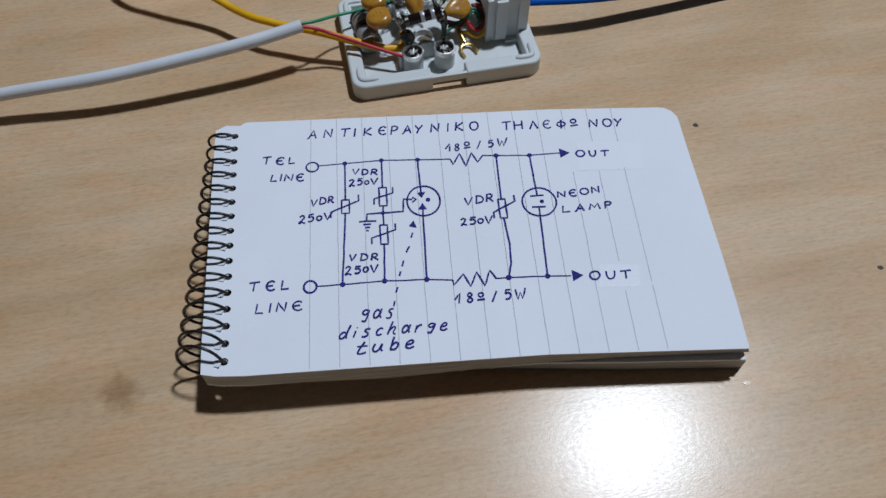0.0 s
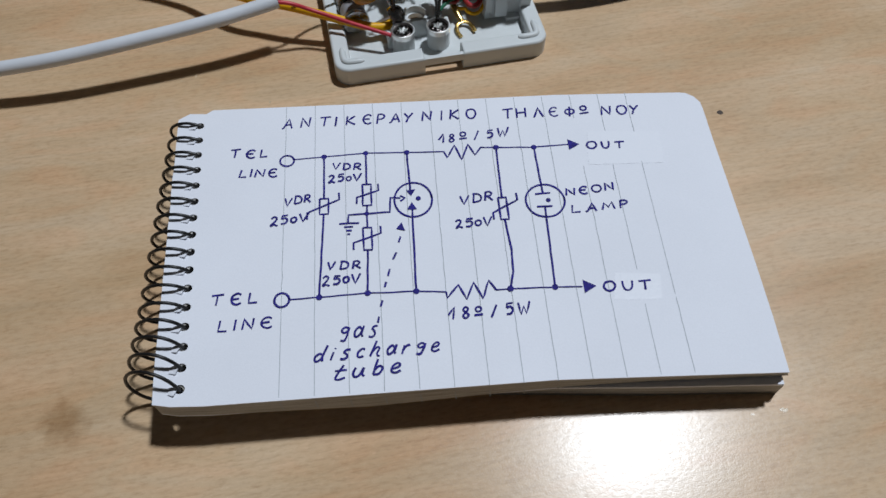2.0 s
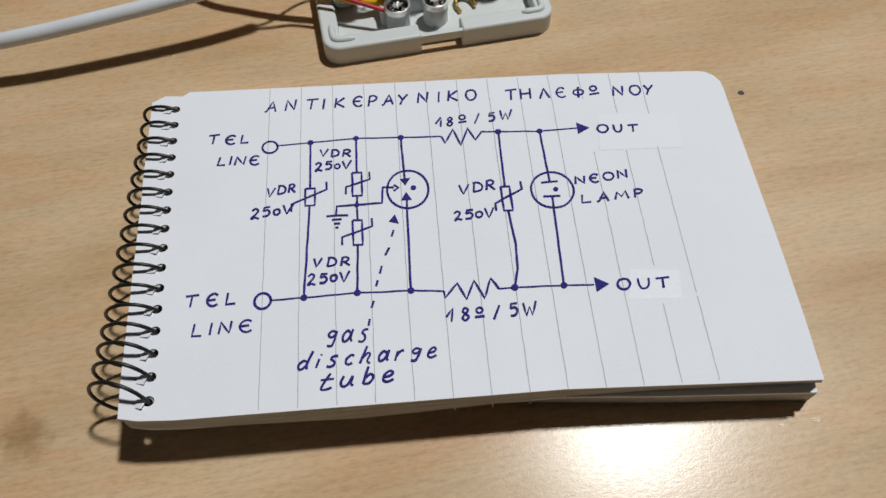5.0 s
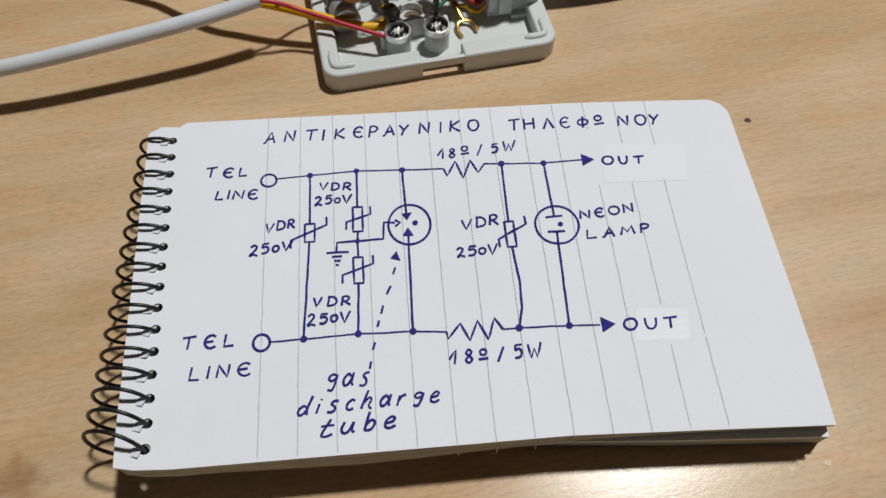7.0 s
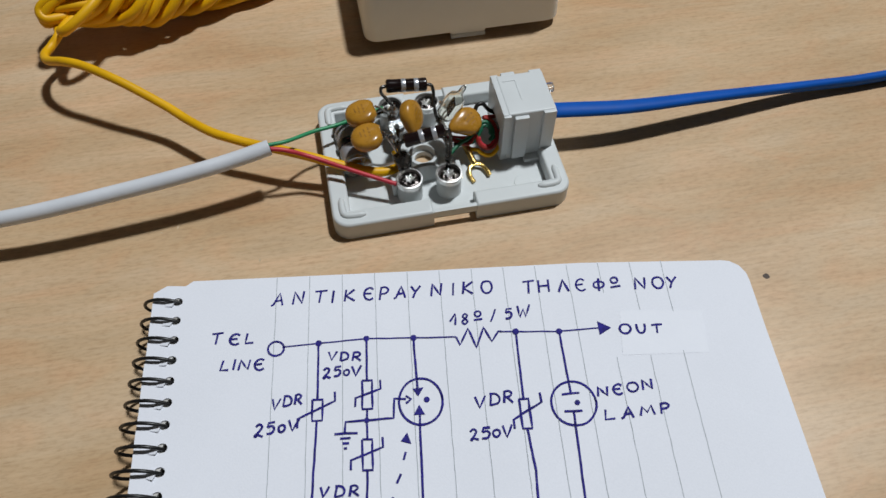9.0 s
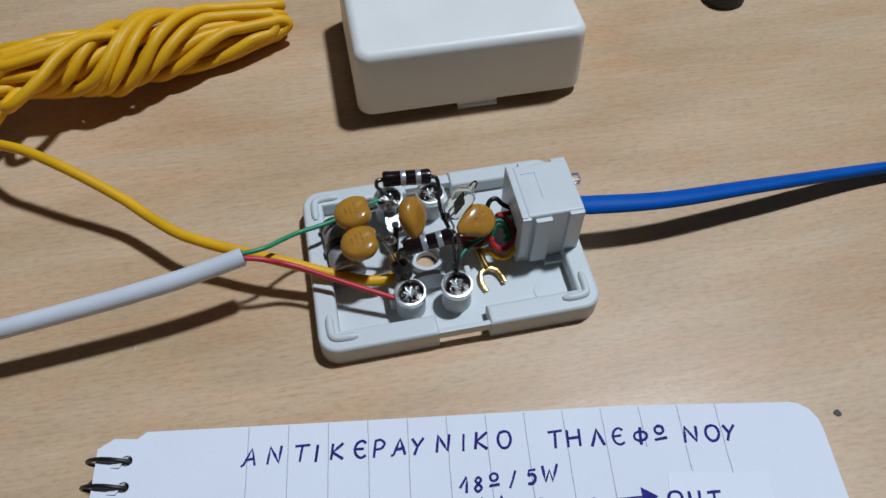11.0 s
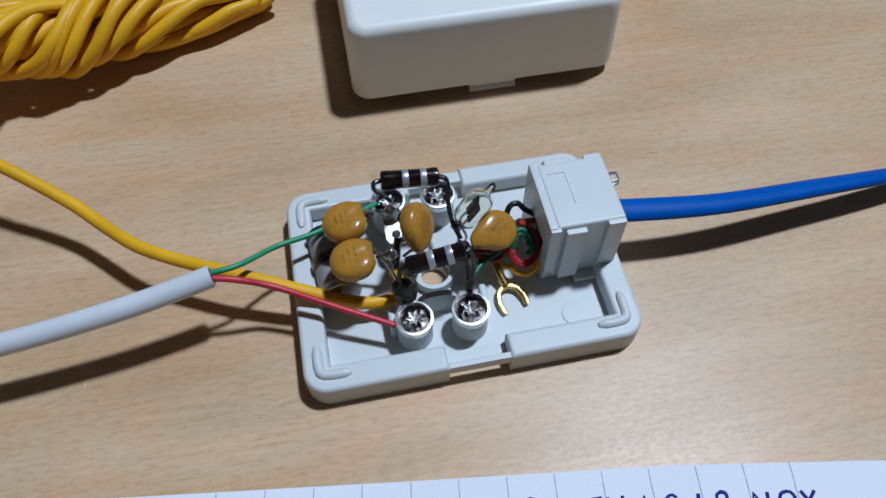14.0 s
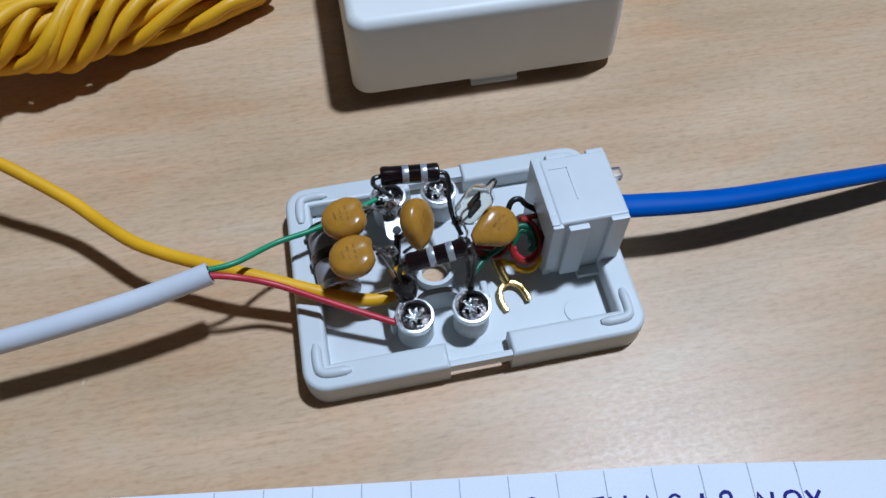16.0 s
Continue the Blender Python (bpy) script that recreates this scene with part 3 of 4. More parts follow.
letter("~", "~.35,1 .12,.86 .16,.6 .38,.52 .6,.66 .56,.92 .32,1", "0,.2 .74,.26")
letter("L", ".08,1 0,.03 .62,.06")
letter("V", "0,1 .32,0 .74,1.04")
letter("D", ".08,1 .02,0", "~-.04,.98 .42,.96 .68,.62 .58,.2 .02,0")
letter("R", ".06,1 0,0", "~0,.94 .36,1.02 .58,.8 .4,.54 .06,.48", ".22,.48 .68,-.02")
letter("U", "~.02,1 .04,.4 .2,.04 .5,.06 .68,.4 .72,1")
letter("M", "0,0 .2,.86 .5,.28 .84,.9 1.0,0")
letter("2", "~.04,.78 .28,1 .52,.8 .34,.4 .06,.06 .14,-.02 .3,.12 .66,-.04")
letter("5", ".62,.98 .14,.94 .08,.56", "~.08,.56 .4,.66 .6,.4 .42,.06 .04,.02")
letter("0", "~.3,.72 .06,.56 .1,.2 .34,.1 .54,.32 .5,.62 .28,.74")
letter("1", "-.12,.3 .36,1 .32,-.04")
letter("8", "~.34,.52 .1,.74 .3,1 .54,.8 .3,.5 .06,.22 .3,0 .58,.24 .34,.52")
letter("/", "0,-.1 .5,1.04")
letter("W", "0,1 .2,0 .5,.7 .72,.02 1.06,1.1")
letter("g", "~.6,.92 .3,1 .08,.72 .28,.48 .56,.66 .64,.98", "~.64,.98 .58,.3 .42,-.24 .08,-.2")
letter("a", "~.6,.72 .34,.94 .06,.56 .14,.08 .42,.16 .64,.6", ".72,1.02 .62,.3 .74,.06")
letter("s", "~.68,.98 .4,.96 .24,.74 .46,.5 .5,.2 .28,.02 0,.08")
letter("d", "~.58,.7 .34,.84 .04,.5 .14,.06 .4,.12 .6,.5", ".84,1.72 .62,.5 .7,.04")
letter("i", ".12,.9 0,.04", ".2,1.24 .22,1.34")
letter("c", "~.64,.84 .4,.96 .1,.6 .12,.16 .36,.02 .62,.16")
letter("h", ".26,1.6 0,0", "~.06,.4 .4,.94 .6,.8 .5,.3 .62,.02 .74,.06")
letter("r", ".1,.94 0,.02", "~.04,.4 .3,.86 .56,.96")
letter("e", "~.1,.46 .5,.56 .62,.84 .4,1 .12,.64 .12,.16 .4,0 .72,.2")
letter("t", "~.5,1.5 .22,.5 .2,.08 .5,.04 .8,.24", ".02,.9 .8,1.0")
letter("u", "~.1,.96 0,.4 .16,.04 .44,.2 .66,.94", "~.66,.94 .62,.3 .8,.06")
letter("b", ".24,1.6 .06,.06", "~.1,.5 .42,.9 .66,.6 .44,.08 .06,.06")


def word(text, u0, u1, v0, v1, size, label="blue ink letter", at=(), wide=1.0, slant=0.05, gap=0.34, pen=PEN):
    """Handwriting: letter after letter from u0 to u1, each a little turned and shifted; at gives the letters' middles in
    hundredths of the way; ~ is the Greek omega, a small ring over a bar."""
    rnd = random.Random(text + str(u0))
    widths = [max(x for st in LETTERS[c] for x, y in st) for c in text]
    total = sum(widths) + gap * (len(text) - 1)
    unit = (u1 - u0) / total
    pos = 0.0
    for n, (ch, wd) in enumerate(zip(text, widths)):
        mid = u0 + (u1 - u0) * at[n] / 100 if at else u0 + unit * (pos + wd / 2)
        pos += wd + gap
        sx = (size * 0.92 * wide if at else unit) * rnd.uniform(0.94, 1.06)
        sy = size * rnd.uniform(0.94, 1.06)
        base = v0 + (v1 - v0) * (mid - u0) / (u1 - u0) + rnd.uniform(-0.14, 0.14)
        turn = rnd.uniform(-0.05, 0.05)
        bm = bmesh.new()
        for k, st in enumerate(LETTERS[ch]):
            pts = []
            for x, y in st:
                px, py = (x - wd / 2) * sx + y * sy * slant, y * sy
                pts.append((mid + px * math.cos(turn) - py * math.sin(turn), base + px * math.sin(turn) + py * math.cos(turn)))
            ribbon(bm, pts, pen * rnd.uniform(0.85, 1.1), INK_LIFT + 0.01 * k, mid + k)
        part("handwritten_letter", bm, INK, pad, label, smooth=False)


word("ANTIKЄPAYNIKO", 22.6, 76.2, 75.1, 75.95, 3.2, "blue ink capital of the Greek title", (4, 13, 22.5, 28, 35.5, 43.5, 50.5, 57.5, 64.5, 73.5, 81, 87.5, 96), 1.1)
word("THΛЄΦ~NOY", 82.4, 119.4, 75.45, 74.9, 3.2, "blue ink capital of the Greek title", (4.5, 14.5, 27, 38, 50, 61, 77, 89, 98), 1.1)
word("TЄL", 10.4, 20.0, 66.0, 65.7, 2.7, gap=0.5)
word("LINЄ", 13.2, 22.8, 59.5, 59.3, 2.5)
word("TЄL", 9.4, 20.0, 23.2, 23.2, 2.8, gap=0.5)
word("LINЄ", 11.6, 23.6, 16.5, 16.8, 2.8, gap=0.5)
word("VDR", 25.0, 31.6, 49.7, 51.0, 2.3)
word("250V", 21.8, 31.0, 44.2, 45.2, 2.5, gap=0.22)
word("VDR", 36.9, 44.2, 60.7, 60.4, 2.0)
word("250V", 35.9, 44.2, 56.6, 56.9, 2.2, gap=0.22)
word("VDR", 35.9, 43.8, 31.2, 30.9, 2.1, gap=0.5)
word("250V", 34.9, 43.6, 26.8, 27.2, 2.4, gap=0.3)
word("VDR", 68.9, 77.2, 47.7, 48.8, 2.5)
word("250V", 67.2, 76.2, 40.9, 41.3, 2.4, gap=0.22)
word("NЄON", 95.9, 108.2, 48.8, 50.0, 2.2, gap=0.42)
word("LAMP", 96.6, 110.8, 43.7, 44.6, 2.3, gap=0.45)
word("OUT", 103.7, 113.6, 63.5, 63.4, 2.3, gap=0.5)
word("OUT", 100.5, 111.8, 21.4, 21.2, 2.6, gap=0.5)
word("18~/5W", 64.4, 84.2, 67.8, 69.4, 2.8, at=(6, 19, 35, 53, 71, 89))
word("18~/5W", 63.2, 83.2, 16.6, 16.8, 2.8, at=(6, 22, 37, 55, 73, 90))
word("gas", 39.0, 47.2, 13.2, 13.0, 2.7, slant=0.14, gap=0.5)
word("discharge", 33.2, 61.0, 8.0, 9.0, 2.2, slant=0.22, gap=0.55)
word("tube", 37.4, 52.2, 3.4, 4.5, 2.3, slant=0.22, gap=0.55)

# where the bundle is fanned its ruling shows on the cut side, as short marks
for k in range(0, 9):
    u = 26.0 + 7.57 * k
    bm = bmesh.new()
    rows = []
    for q in (0.12, 0.45, 0.75):
        z = page_z(u, 0) - 0.4 - 5.3 * q
        y = (0.0 if u < 86 else 0.2) - 0.44 - 0.9 * max(0.0, 1 - abs(u - 45) / 41) * q
        rows.append([bm.verts.new((u + d + 0.4 * q, y, z)) for d in (-0.14, 0.14)])
    for a, b in zip(rows, rows[1:]):
        bm.faces.new((a[0], a[1], b[1], b[0]))
    part("edge_mark", bm, RULE, pad, smooth=False)

# torn bits of paper beside the punched holes
for n, (hu, hv) in enumerate(HOLES):
    rnd = random.Random(900 + n)
    bm = bmesh.new()
    rim = [(hu - 2.6 + rnd.uniform(-0.3, 0.3), hv - 1.2), (hu - 1.0, hv - 1.5 + rnd.uniform(-0.2, 0.2)), (hu - 0.35, hv - 0.2),
           (hu - 0.9 + rnd.uniform(-0.3, 0.3), hv + 0.7), (hu - 2.3, hv + 0.3 + rnd.uniform(-0.4, 0.3))]
    low = [bm.verts.new((x, y, page_z(x, y) + 0.05 + 0.5 * max(0.0, x - hu + 2.6) * rnd.uniform(0.2, 0.6))) for x, y in rim]
    top = [bm.verts.new(v.co + Vector((0, 0, 0.12))) for v in low]
    bm.faces.new(low[::-1])
    bm.faces.new(top)
    for k in range(5):
        bm.faces.new((low[k], low[(k + 1) % 5], top[(k + 1) % 5], top[k]))
    part("torn_paper", bm, PAPER, pad, "torn scrap of paper at a punched hole", smooth=False)


# wedge-shaped pad: near edge raised, points shifted to fit the camera's view
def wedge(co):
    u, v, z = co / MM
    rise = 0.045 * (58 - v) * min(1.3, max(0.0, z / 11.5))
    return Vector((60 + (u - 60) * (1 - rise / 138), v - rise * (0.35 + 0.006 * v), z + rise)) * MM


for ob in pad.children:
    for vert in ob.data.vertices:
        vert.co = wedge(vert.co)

# ---- the surface box: base plate with rim, posts and modular jack ----
BOX = pose(-0.0061, 0.2285, 0, 0, 0, 13)
sbox = thing("telephone_surface_box", "open white plastic telephone surface box base lying on the desk", "junction box", BOX)
# floor with the middle mounting hole
floor_bm = pierced(rounded(58, 38.6, 1, cx=1.3, cy=0.7), [circle(-3.4, -1.2, 2.6, 20)], lambda x, y: 0.4, lambda x, y: 2.0)
part("base_plate", floor_bm, BOX_WHITE, sbox, smooth=False)


def corner(cx, cy, sx, sy, r, n=6):
    """Points of a rounded corner, from the x side to the y side."""
    a0 = {(1, 1): 0, (-1, 1): 90, (-1, -1): 180, (1, -1): 270}[(sx, sy)]
    return [(cx - sx * r + r * math.cos(radians(a0 + 90 * k / n)), cy - sy * r + r * math.sin(radians(a0 + 90 * k / n))) for k in range(n + 1)]


def offset(outline, d):
    """The outline moved inwards by d, corners mitred."""
    n = len(outline)
    area = sum(outline[k][0] * outline[(k + 1) % n][1] - outline[(k + 1) % n][0] * outline[k][1] for k in range(n))
    side = 1 if area > 0 else -1
    out = []
    for k in range(n):
        p, a, b = (Vector(outline[j % n]) for j in (k, k - 1, k + 1))
        d0, d1 = (p - a).normalized(), (b - p).normalized()
        n0, n1 = Vector((-d0.y, d0.x)) * side, Vector((-d1.y, d1.x)) * side
        m = (n0 + n1).normalized()
        out.append(tuple(p + m * d / max(0.3, m.dot(n0))))
    return out


def moulded(outline, z0, z1, r, steps=4):
    """An outline raised from z0 to z1 with a rounded upper edge."""
    loops = [[(x, y, z0) for x, y in outline]]
    for k in range(steps + 1):
        q = radians(90 * k / steps)
        loops.append([(x, y, z1 - r + r * math.sin(q)) for x, y in offset(outline, r * (1 - math.cos(q)) + 1e-4)])
    return loft(bmesh.new(), loops)


RIM = 6.0
BACK = 22.5
left = [(-5.0, BACK)] + corner(-31.4, BACK, -1, 1, 4.5) + corner(-31.4, -23.6, -1, -1, 4.5) + [(-4.6, -23.6), (-4.6, -18.4), (-26.4, -18.4), (-26.4, 17.6), (-5.0, 17.6)]
right = [(7.2, -23.6)] + corner(34.0, -23.6, 1, -1, 4.5) + corner(34.0, BACK, 1, 1, 4.5) + [(6.6, BACK), (6.6, 17.6), (28.9, 17.6), (28.9, -18.4), (7.2, -18.4)]
for outline in (left, right):
    part("rim", moulded(outline, 0.0, RIM, 0.9), BOX_WHITE, sbox)
part("rim_bridge", block(bmesh.new(), -4.7, 7.3, -23.4, -22.1, 3.0, 5.6, 0.25), BOX_WHITE, sbox)
part("floor_tongue", block(bmesh.new(), -4.5, 7.1, -20.9, -18.55, 0.4, 2.3, 0.2), BOX_WHITE, sbox)
part("rim_bridge", block(bmesh.new(), -5.1, 6.7, 19.4, 22.3, 3.0, 5.2, 0.3), BOX_WHITE, sbox)
# L-shaped locating ribs on the corners of the rim
for sx, sy in ((-1, -1), (1, -1), (-1, 1), (1, 1)):
    cx, cy = (31.0 if sx > 0 else -28.4), (-20.4 if sy < 0 else 19.6)
    pts = smooth_path([(cx, cy - sy * 6.2, RIM), (cx, cy - sy * 2.2, RIM), (cx - sx * 0.5, cy - sy * 0.5, RIM), (cx - sx * 2.4, cy, RIM), (cx - sx * 6.0, cy, RIM)], 6)
    part("corner_rib", tube(bmesh.new(), pts, 1.0, 10, (1, 0.95), taper=lambda q: min(1.0, 0.55 + 6 * min(q, 1 - q))), BOX_WHITE, sbox)
# small upstands between and behind the screw posts
bm = bmesh.new()
loft(bm, [[(x - 4.0, y, z + 4.6) for x, z in rounded(8.5, 7.5, 3.5)] for y in (-9.4, -8.2)])
part("upstand", bm, BOX_WHITE, sbox)
lathe_ring = bmesh.new()
loft(lathe_ring, [[(x, y, z) for x, y in circle(-3.4, -1.2, r, 24)] for r, z in ((4.3, 1.9), (4.2, 4.2), (3.3, 4.2), (3.2, 1.9))], False, False)
part("boss", lathe_ring, BOX_WHITE, sbox)
for ux, uy in ((5.0, -9.0), (-13.4, -11.0)):
    part("upstand", block(bmesh.new(), ux - 0.7, ux + 0.7, uy - 2.2, uy + 1.6, 1.9, 6.8, 0.45, 3), BOX_WHITE, sbox)
bm = lathe(bmesh.new(), [(2.6, 1.9), (2.6, 2.15), (2.4, 2.25)], 24, Matrix.Translation((22.5, -15.2, 0)))
part("ejector_mark", bm, BOX_WHITE, sbox)


def screw_post(x, y, turn):
    m = Matrix.Translation((x, y, 0))
    post = part("screw_post", lathe(bmesh.new(), [(3.5, 1.9), (3.35, 7.6), (3.1, 8.0)], 28, m), BOX_WHITE, sbox)
    bm = bmesh.new()
    loft(bm, [[(x + r * (1 + 0.012 * math.sin(9 * math.atan2(q, p))) * p, y + r * q, z) for p, q in circle(0, 0, 1, 32)]
              for r, z in ((3.3, 7.4), (3.62, 7.7), (3.72, 8.9), (3.6, 9.25), (3.2, 9.3), (3.0, 8.2))], False, False)
    part("metal_ring", bm, STEEL, post, "bright nickel terminal ring")
    # domed head with a cross recess
    bm = bmesh.new()
    verts = []
    n, rings = 40, 9
    for i in range(rings + 1):
        r = 3.2 * i / rings
        row = []
        for k in range(n):
            a = 2 * math.pi * k / n
            px, py = r * math.cos(a), r * math.sin(a)
            z = 8.9 - 0.06 * r * r
            arm = min(abs(px * math.cos(turn) + py * math.sin(turn)), abs(-px * math.sin(turn) + py * math.cos(turn)))
            if r < 1.9 and arm < 0.42:
                z -= 1.1 * (1 - r / 2.1)
            z += 0.16 * noise.noise(Vector((px * 1.9 + x, py * 1.9, turn)))
            row.append(bm.verts.new((x + px, y + py, z)))
        verts.append(row)
    for a, b in zip(verts, verts[1:]):
        for k in range(n):
            bm.faces.new((a[k], a[(k + 1) % n], b[(k + 1) % n], b[k]))
    bmesh.ops.remove_doubles(bm, verts=bm.verts, dist=0.001)
    part("screw_head", bm, SCREW, post, "dark plated cross-head screw")
    # bright star plate added over the recess, standing in for its glints
    bm = bmesh.new()
    hub = bm.verts.new((x, y, 8.45))
    rim = []
    for k in range(14):
        a = turn + math.pi * k / 7
        r = (1.75, 1.05)[k % 2] * (1 + 0.25 * noise.noise(Vector((k * 1.7, x, y))))
        rim.append(bm.verts.new((x + r * math.cos(a), y + r * math.sin(a), 9.0 + (0.05, 0.1)[k % 2] - 0.05 * r * r)))
    for k in range(14):
        bm.faces.new((hub, rim[k], rim[(k + 1) % 14]))
    part("cross_recess", bm, STEEL, post, "bright star plate standing in for the recess's glints", smooth=False)


for sx, sy, tn in ((-9.4, -13.5, 0.3), (1.45, -13.6, 0.6), (-10.0, 14.4, 0.2), (0.5, 14.0, 0.9)):
    screw_post(sx, sy, tn)

# the modular jack
jack = thing("modular_jack", "white plastic modular telephone jack fixed in the box base", "phone jack", BOX)
JX0, JX1, JY0, JY1, JZ = 17.8, 32.6, -6.2, 9.2, 20.0
part("housing", block(bmesh.new(), 19.2, JX1, JY0, JY1, 2.02, JZ, 0.6, 3), JACK_WHITE, jack)
bm = bmesh.new()
for y0, y1, z0, z1 in ((JY0, -3.6, 2.02, JZ), (3.4, JY1, 2.02, JZ), (-3.8, 3.6, 12.4, JZ), (-3.8, 6.8, 2.02, 4.2)):
    block(bm, JX0, 19.4, y0, y1, z0, z1, 0.25)
part("front_frame", bm, JACK_WHITE, jack)
# black panel on the housing stands in for shade inside the opening
part("cavity", block(bmesh.new(), 19.0, 19.3, -3.7, 3.5, 4.1, 12.5), BLACK, jack, "black panel for the shade in the opening where the wires come out", smooth=False)
for x0, x1, out in ((17.82, 20.0, 0.7), (20.9, 24.9, 1.2), (28.9, 32.5, 0.9)):
    part("side_rib", block(bmesh.new(), x0, x1, JY0 - out, JY0 + 0.5, 3.2 if x0 > 19 else 5.0, JZ - (0.9 if x0 > 20.5 and x0 < 26 else 0.25), 0.3), JACK_WHITE, jack)
    part("side_rib", block(bmesh.new(), x0, x1, JY1 - 0.5, JY1 + out, 5.0, JZ - 0.3, 0.3), JACK_WHITE, jack)
part("latch_line", block(bmesh.new(), 20.6, 24.2, 6.3, 6.55, JZ - 0.1, JZ + 0.12), JACK_WHITE, jack)
part("latch_line", block(bmesh.new(), 24.0, 24.25, -1.2, 6.4, JZ - 0.1, JZ + 0.12), JACK_WHITE, jack)
part("foot", block(bmesh.new(), 24.5, 32.0, JY0 - 2.2, JY0, 2.02, 3.3, 0.25), JACK_WHITE, jack)


# ---- electronic parts in the box ----
def varistor(centre, normal, lead_way, ends, r=4.2, nose=0.16, straight=False, label="small ochre epoxy disc varistor with brown marking"):
    """A coated disc with a small nose where the two leads come out."""
    ob = thing("varistor", label, "varistor", BOX, "varistors in the box")
    n = Vector(normal).normalized()
    m = Matrix.Translation(centre) @ n.to_track_quat("Z", "Y").to_matrix().to_4x4()
    lw = (m.inverted().to_3x3() @ Vector(lead_way))
    ang = math.atan2(lw.y, lw.x)
    bm = bmesh.new()
    rows, k_n = [], 28
    prof = [(0.0, 1.95), (0.5, 1.92), (0.78, 1.72), (0.93, 1.25), (1.0, 0.45), (1.0, -0.45), (0.93, -1.25), (0.78, -1.72), (0.5, -1.92), (0.0, -1.95)]
    for q, z in prof:
        row = []
        for k in range(k_n):
            a = 2 * math.pi * k / k_n
            d = abs((a - ang + math.pi) % (2 * math.pi) - math.pi)
            if straight:  # the coating runs down both leads and leaves a straight side between them
                out = min(1.09, 0.99 / max(0.05, math.cos(d))) + 0.10 * math.exp(-((a - ang - 0.55 + math.pi) % (2 * math.pi) - math.pi) ** 2 / 0.05) if d < 1.0 else 1 + 0.09 * max(0.0, 1 - (d - 1.0) / 0.5)
                reach = r * (1 + (out - 1) * q * q)
            else:
                reach = r * (1 + nose * math.exp(-(d / 0.45) ** 2) * q * q)
            row.append(bm.verts.new(m @ Vector((reach * q * math.cos(a), reach * q * math.sin(a), z * (1 - 0.25 * math.exp(-(d / 0.4) ** 2) * q)))))
        rows.append(row)
    for a, b in zip(rows, rows[1:]):
        for k in range(k_n):
            bm.faces.new((a[k], a[(k + 1) % k_n], b[(k + 1) % k_n], b[k]))
    bmesh.ops.remove_doubles(bm, verts=bm.verts, dist=0.001)
    body = part("coated_disc", bm, OCHRE, ob)
    bm = bmesh.new()
    for j, (x0, x1, y) in enumerate(((-1.6, -0.6, 0.9), (-0.2, 0.6, 1.0), (1.0, 1.7, 0.85), (-1.4, 0.0, -0.25), (0.4, 1.5, -0.3), (-0.9, 0.8, -1.4))):
        vs = [bm.verts.new(m @ Vector((x, y + dy, 1.99 - 0.012 * (x * x + y * y)))) for x, dy in ((x0, 0), (x1, 0.1), (x1, 0.45), (x0, 0.38))]
        bm.faces.new(vs)
    part("marking", bm, PRINT, body, "faint brown marking", smooth=False)
    for i, e in enumerate(ends):
        s = Vector(centre) + Vector(lead_way).normalized() * r * 1.1 + n.cross(Vector(lead_way)).normalized() * (0.9 if i else -0.9)
        e = Vector(e)
        part("lead", wire([s, s.lerp(e, 0.4) + Vector((0, 0, 0.5)), e], 0.32, 8), SOLDER if i else FLUX, ob)
    return ob


varistor((-19.4, 5.0, 17.0), (-0.16, -0.02, 1.0), (1, 0.2, 0.1), ((-11.6, 11.5, 10.2), (-11.0, 8.5, 11.2)), straight=True)
varistor((-19.0, -3.2, 16.3), (-0.16, -0.02, 1.0), (1, 0.1, 0.1), ((-12.0, -0.4, 12.0), (-10.5, -7.0, 10.0)), straight=True)
varistor((-5.8, 2.2, 16.6), (0.80, -0.36, 0.48), (-0.1, -0.85, -0.5), ((-9.0, 0.5, 9.0), (-7.5, -2.0, 9.5)), 4.3, 0.3)
varistor((9.5, -0.2, 13.6), (0.32, -0.40, 0.86), (-1.0, -0.3, -0.1), ((3.2, -4.4, 10.0), (2.0, -2.0, 10.5)), 4.0, 0.6)


def resistor(a, b, ends, label="dark brown lacquered resistor with two silver bands"):
    ob = thing("resistor", label, "resistor", BOX, "resistors in the box")
    m = along(a, b)
    ln = (Vector(b) - Vector(a)).length
    prof = [(0.3, 0), (1.55, 0.05), (1.85, 0.35), (1.9, 1.2), (1.82, 1.9), (1.8, ln - 1.9), (1.9, ln - 1.2), (1.85, ln - 0.35), (1.55, ln - 0.05), (0.3, ln)]
    body = part("body", lathe(bmesh.new(), prof, 28, m), BROWN, ob)
    for s in (0.37, 0.68):
        part("colour_band", lathe(bmesh.new(), [(1.82, s * ln), (1.86, s * ln + 0.1), (1.86, s * ln + 1.15), (1.82, s * ln + 1.25)], 28, m), SILVER_BAND, body, "silver band")
    for p, pts in zip((a, b), ends):
        part("lead", wire([p, *pts], 0.5, 8), FLUX, ob, "dark tinned lead")
    return ob


resistor((-11.2, 12.0, 19.2), (0.2, 11.2, 18.6), (((-12.5, 11.6, 19.2), (-12.6, 11.8, 17.0), (-11.2, 13.0, 13.5), (-9.6, 14.0, 9.6)),
                                                     ((1.4, 10.6, 18.4), (1.8, 9.8, 16.6), (1.4, 7.6, 14.4), (1.6, 4.2, 12.4), (2.6, 1.0, 10.8))))
resistor((-9.4, -6.6, 16.4), (1.8, -6.3, 18.2), (((-10.4, -6.8, 16.0), (-10.9, -7.2, 14.2), (-10.4, -8.4, 11.2), (-10.0, -9.8, 9.8)),
                                                   ((2.8, -6.3, 17.8), (3.3, -7.0, 15.0), (2.8, -8.4, 12.0), (2.2, -10.0, 10.0))))

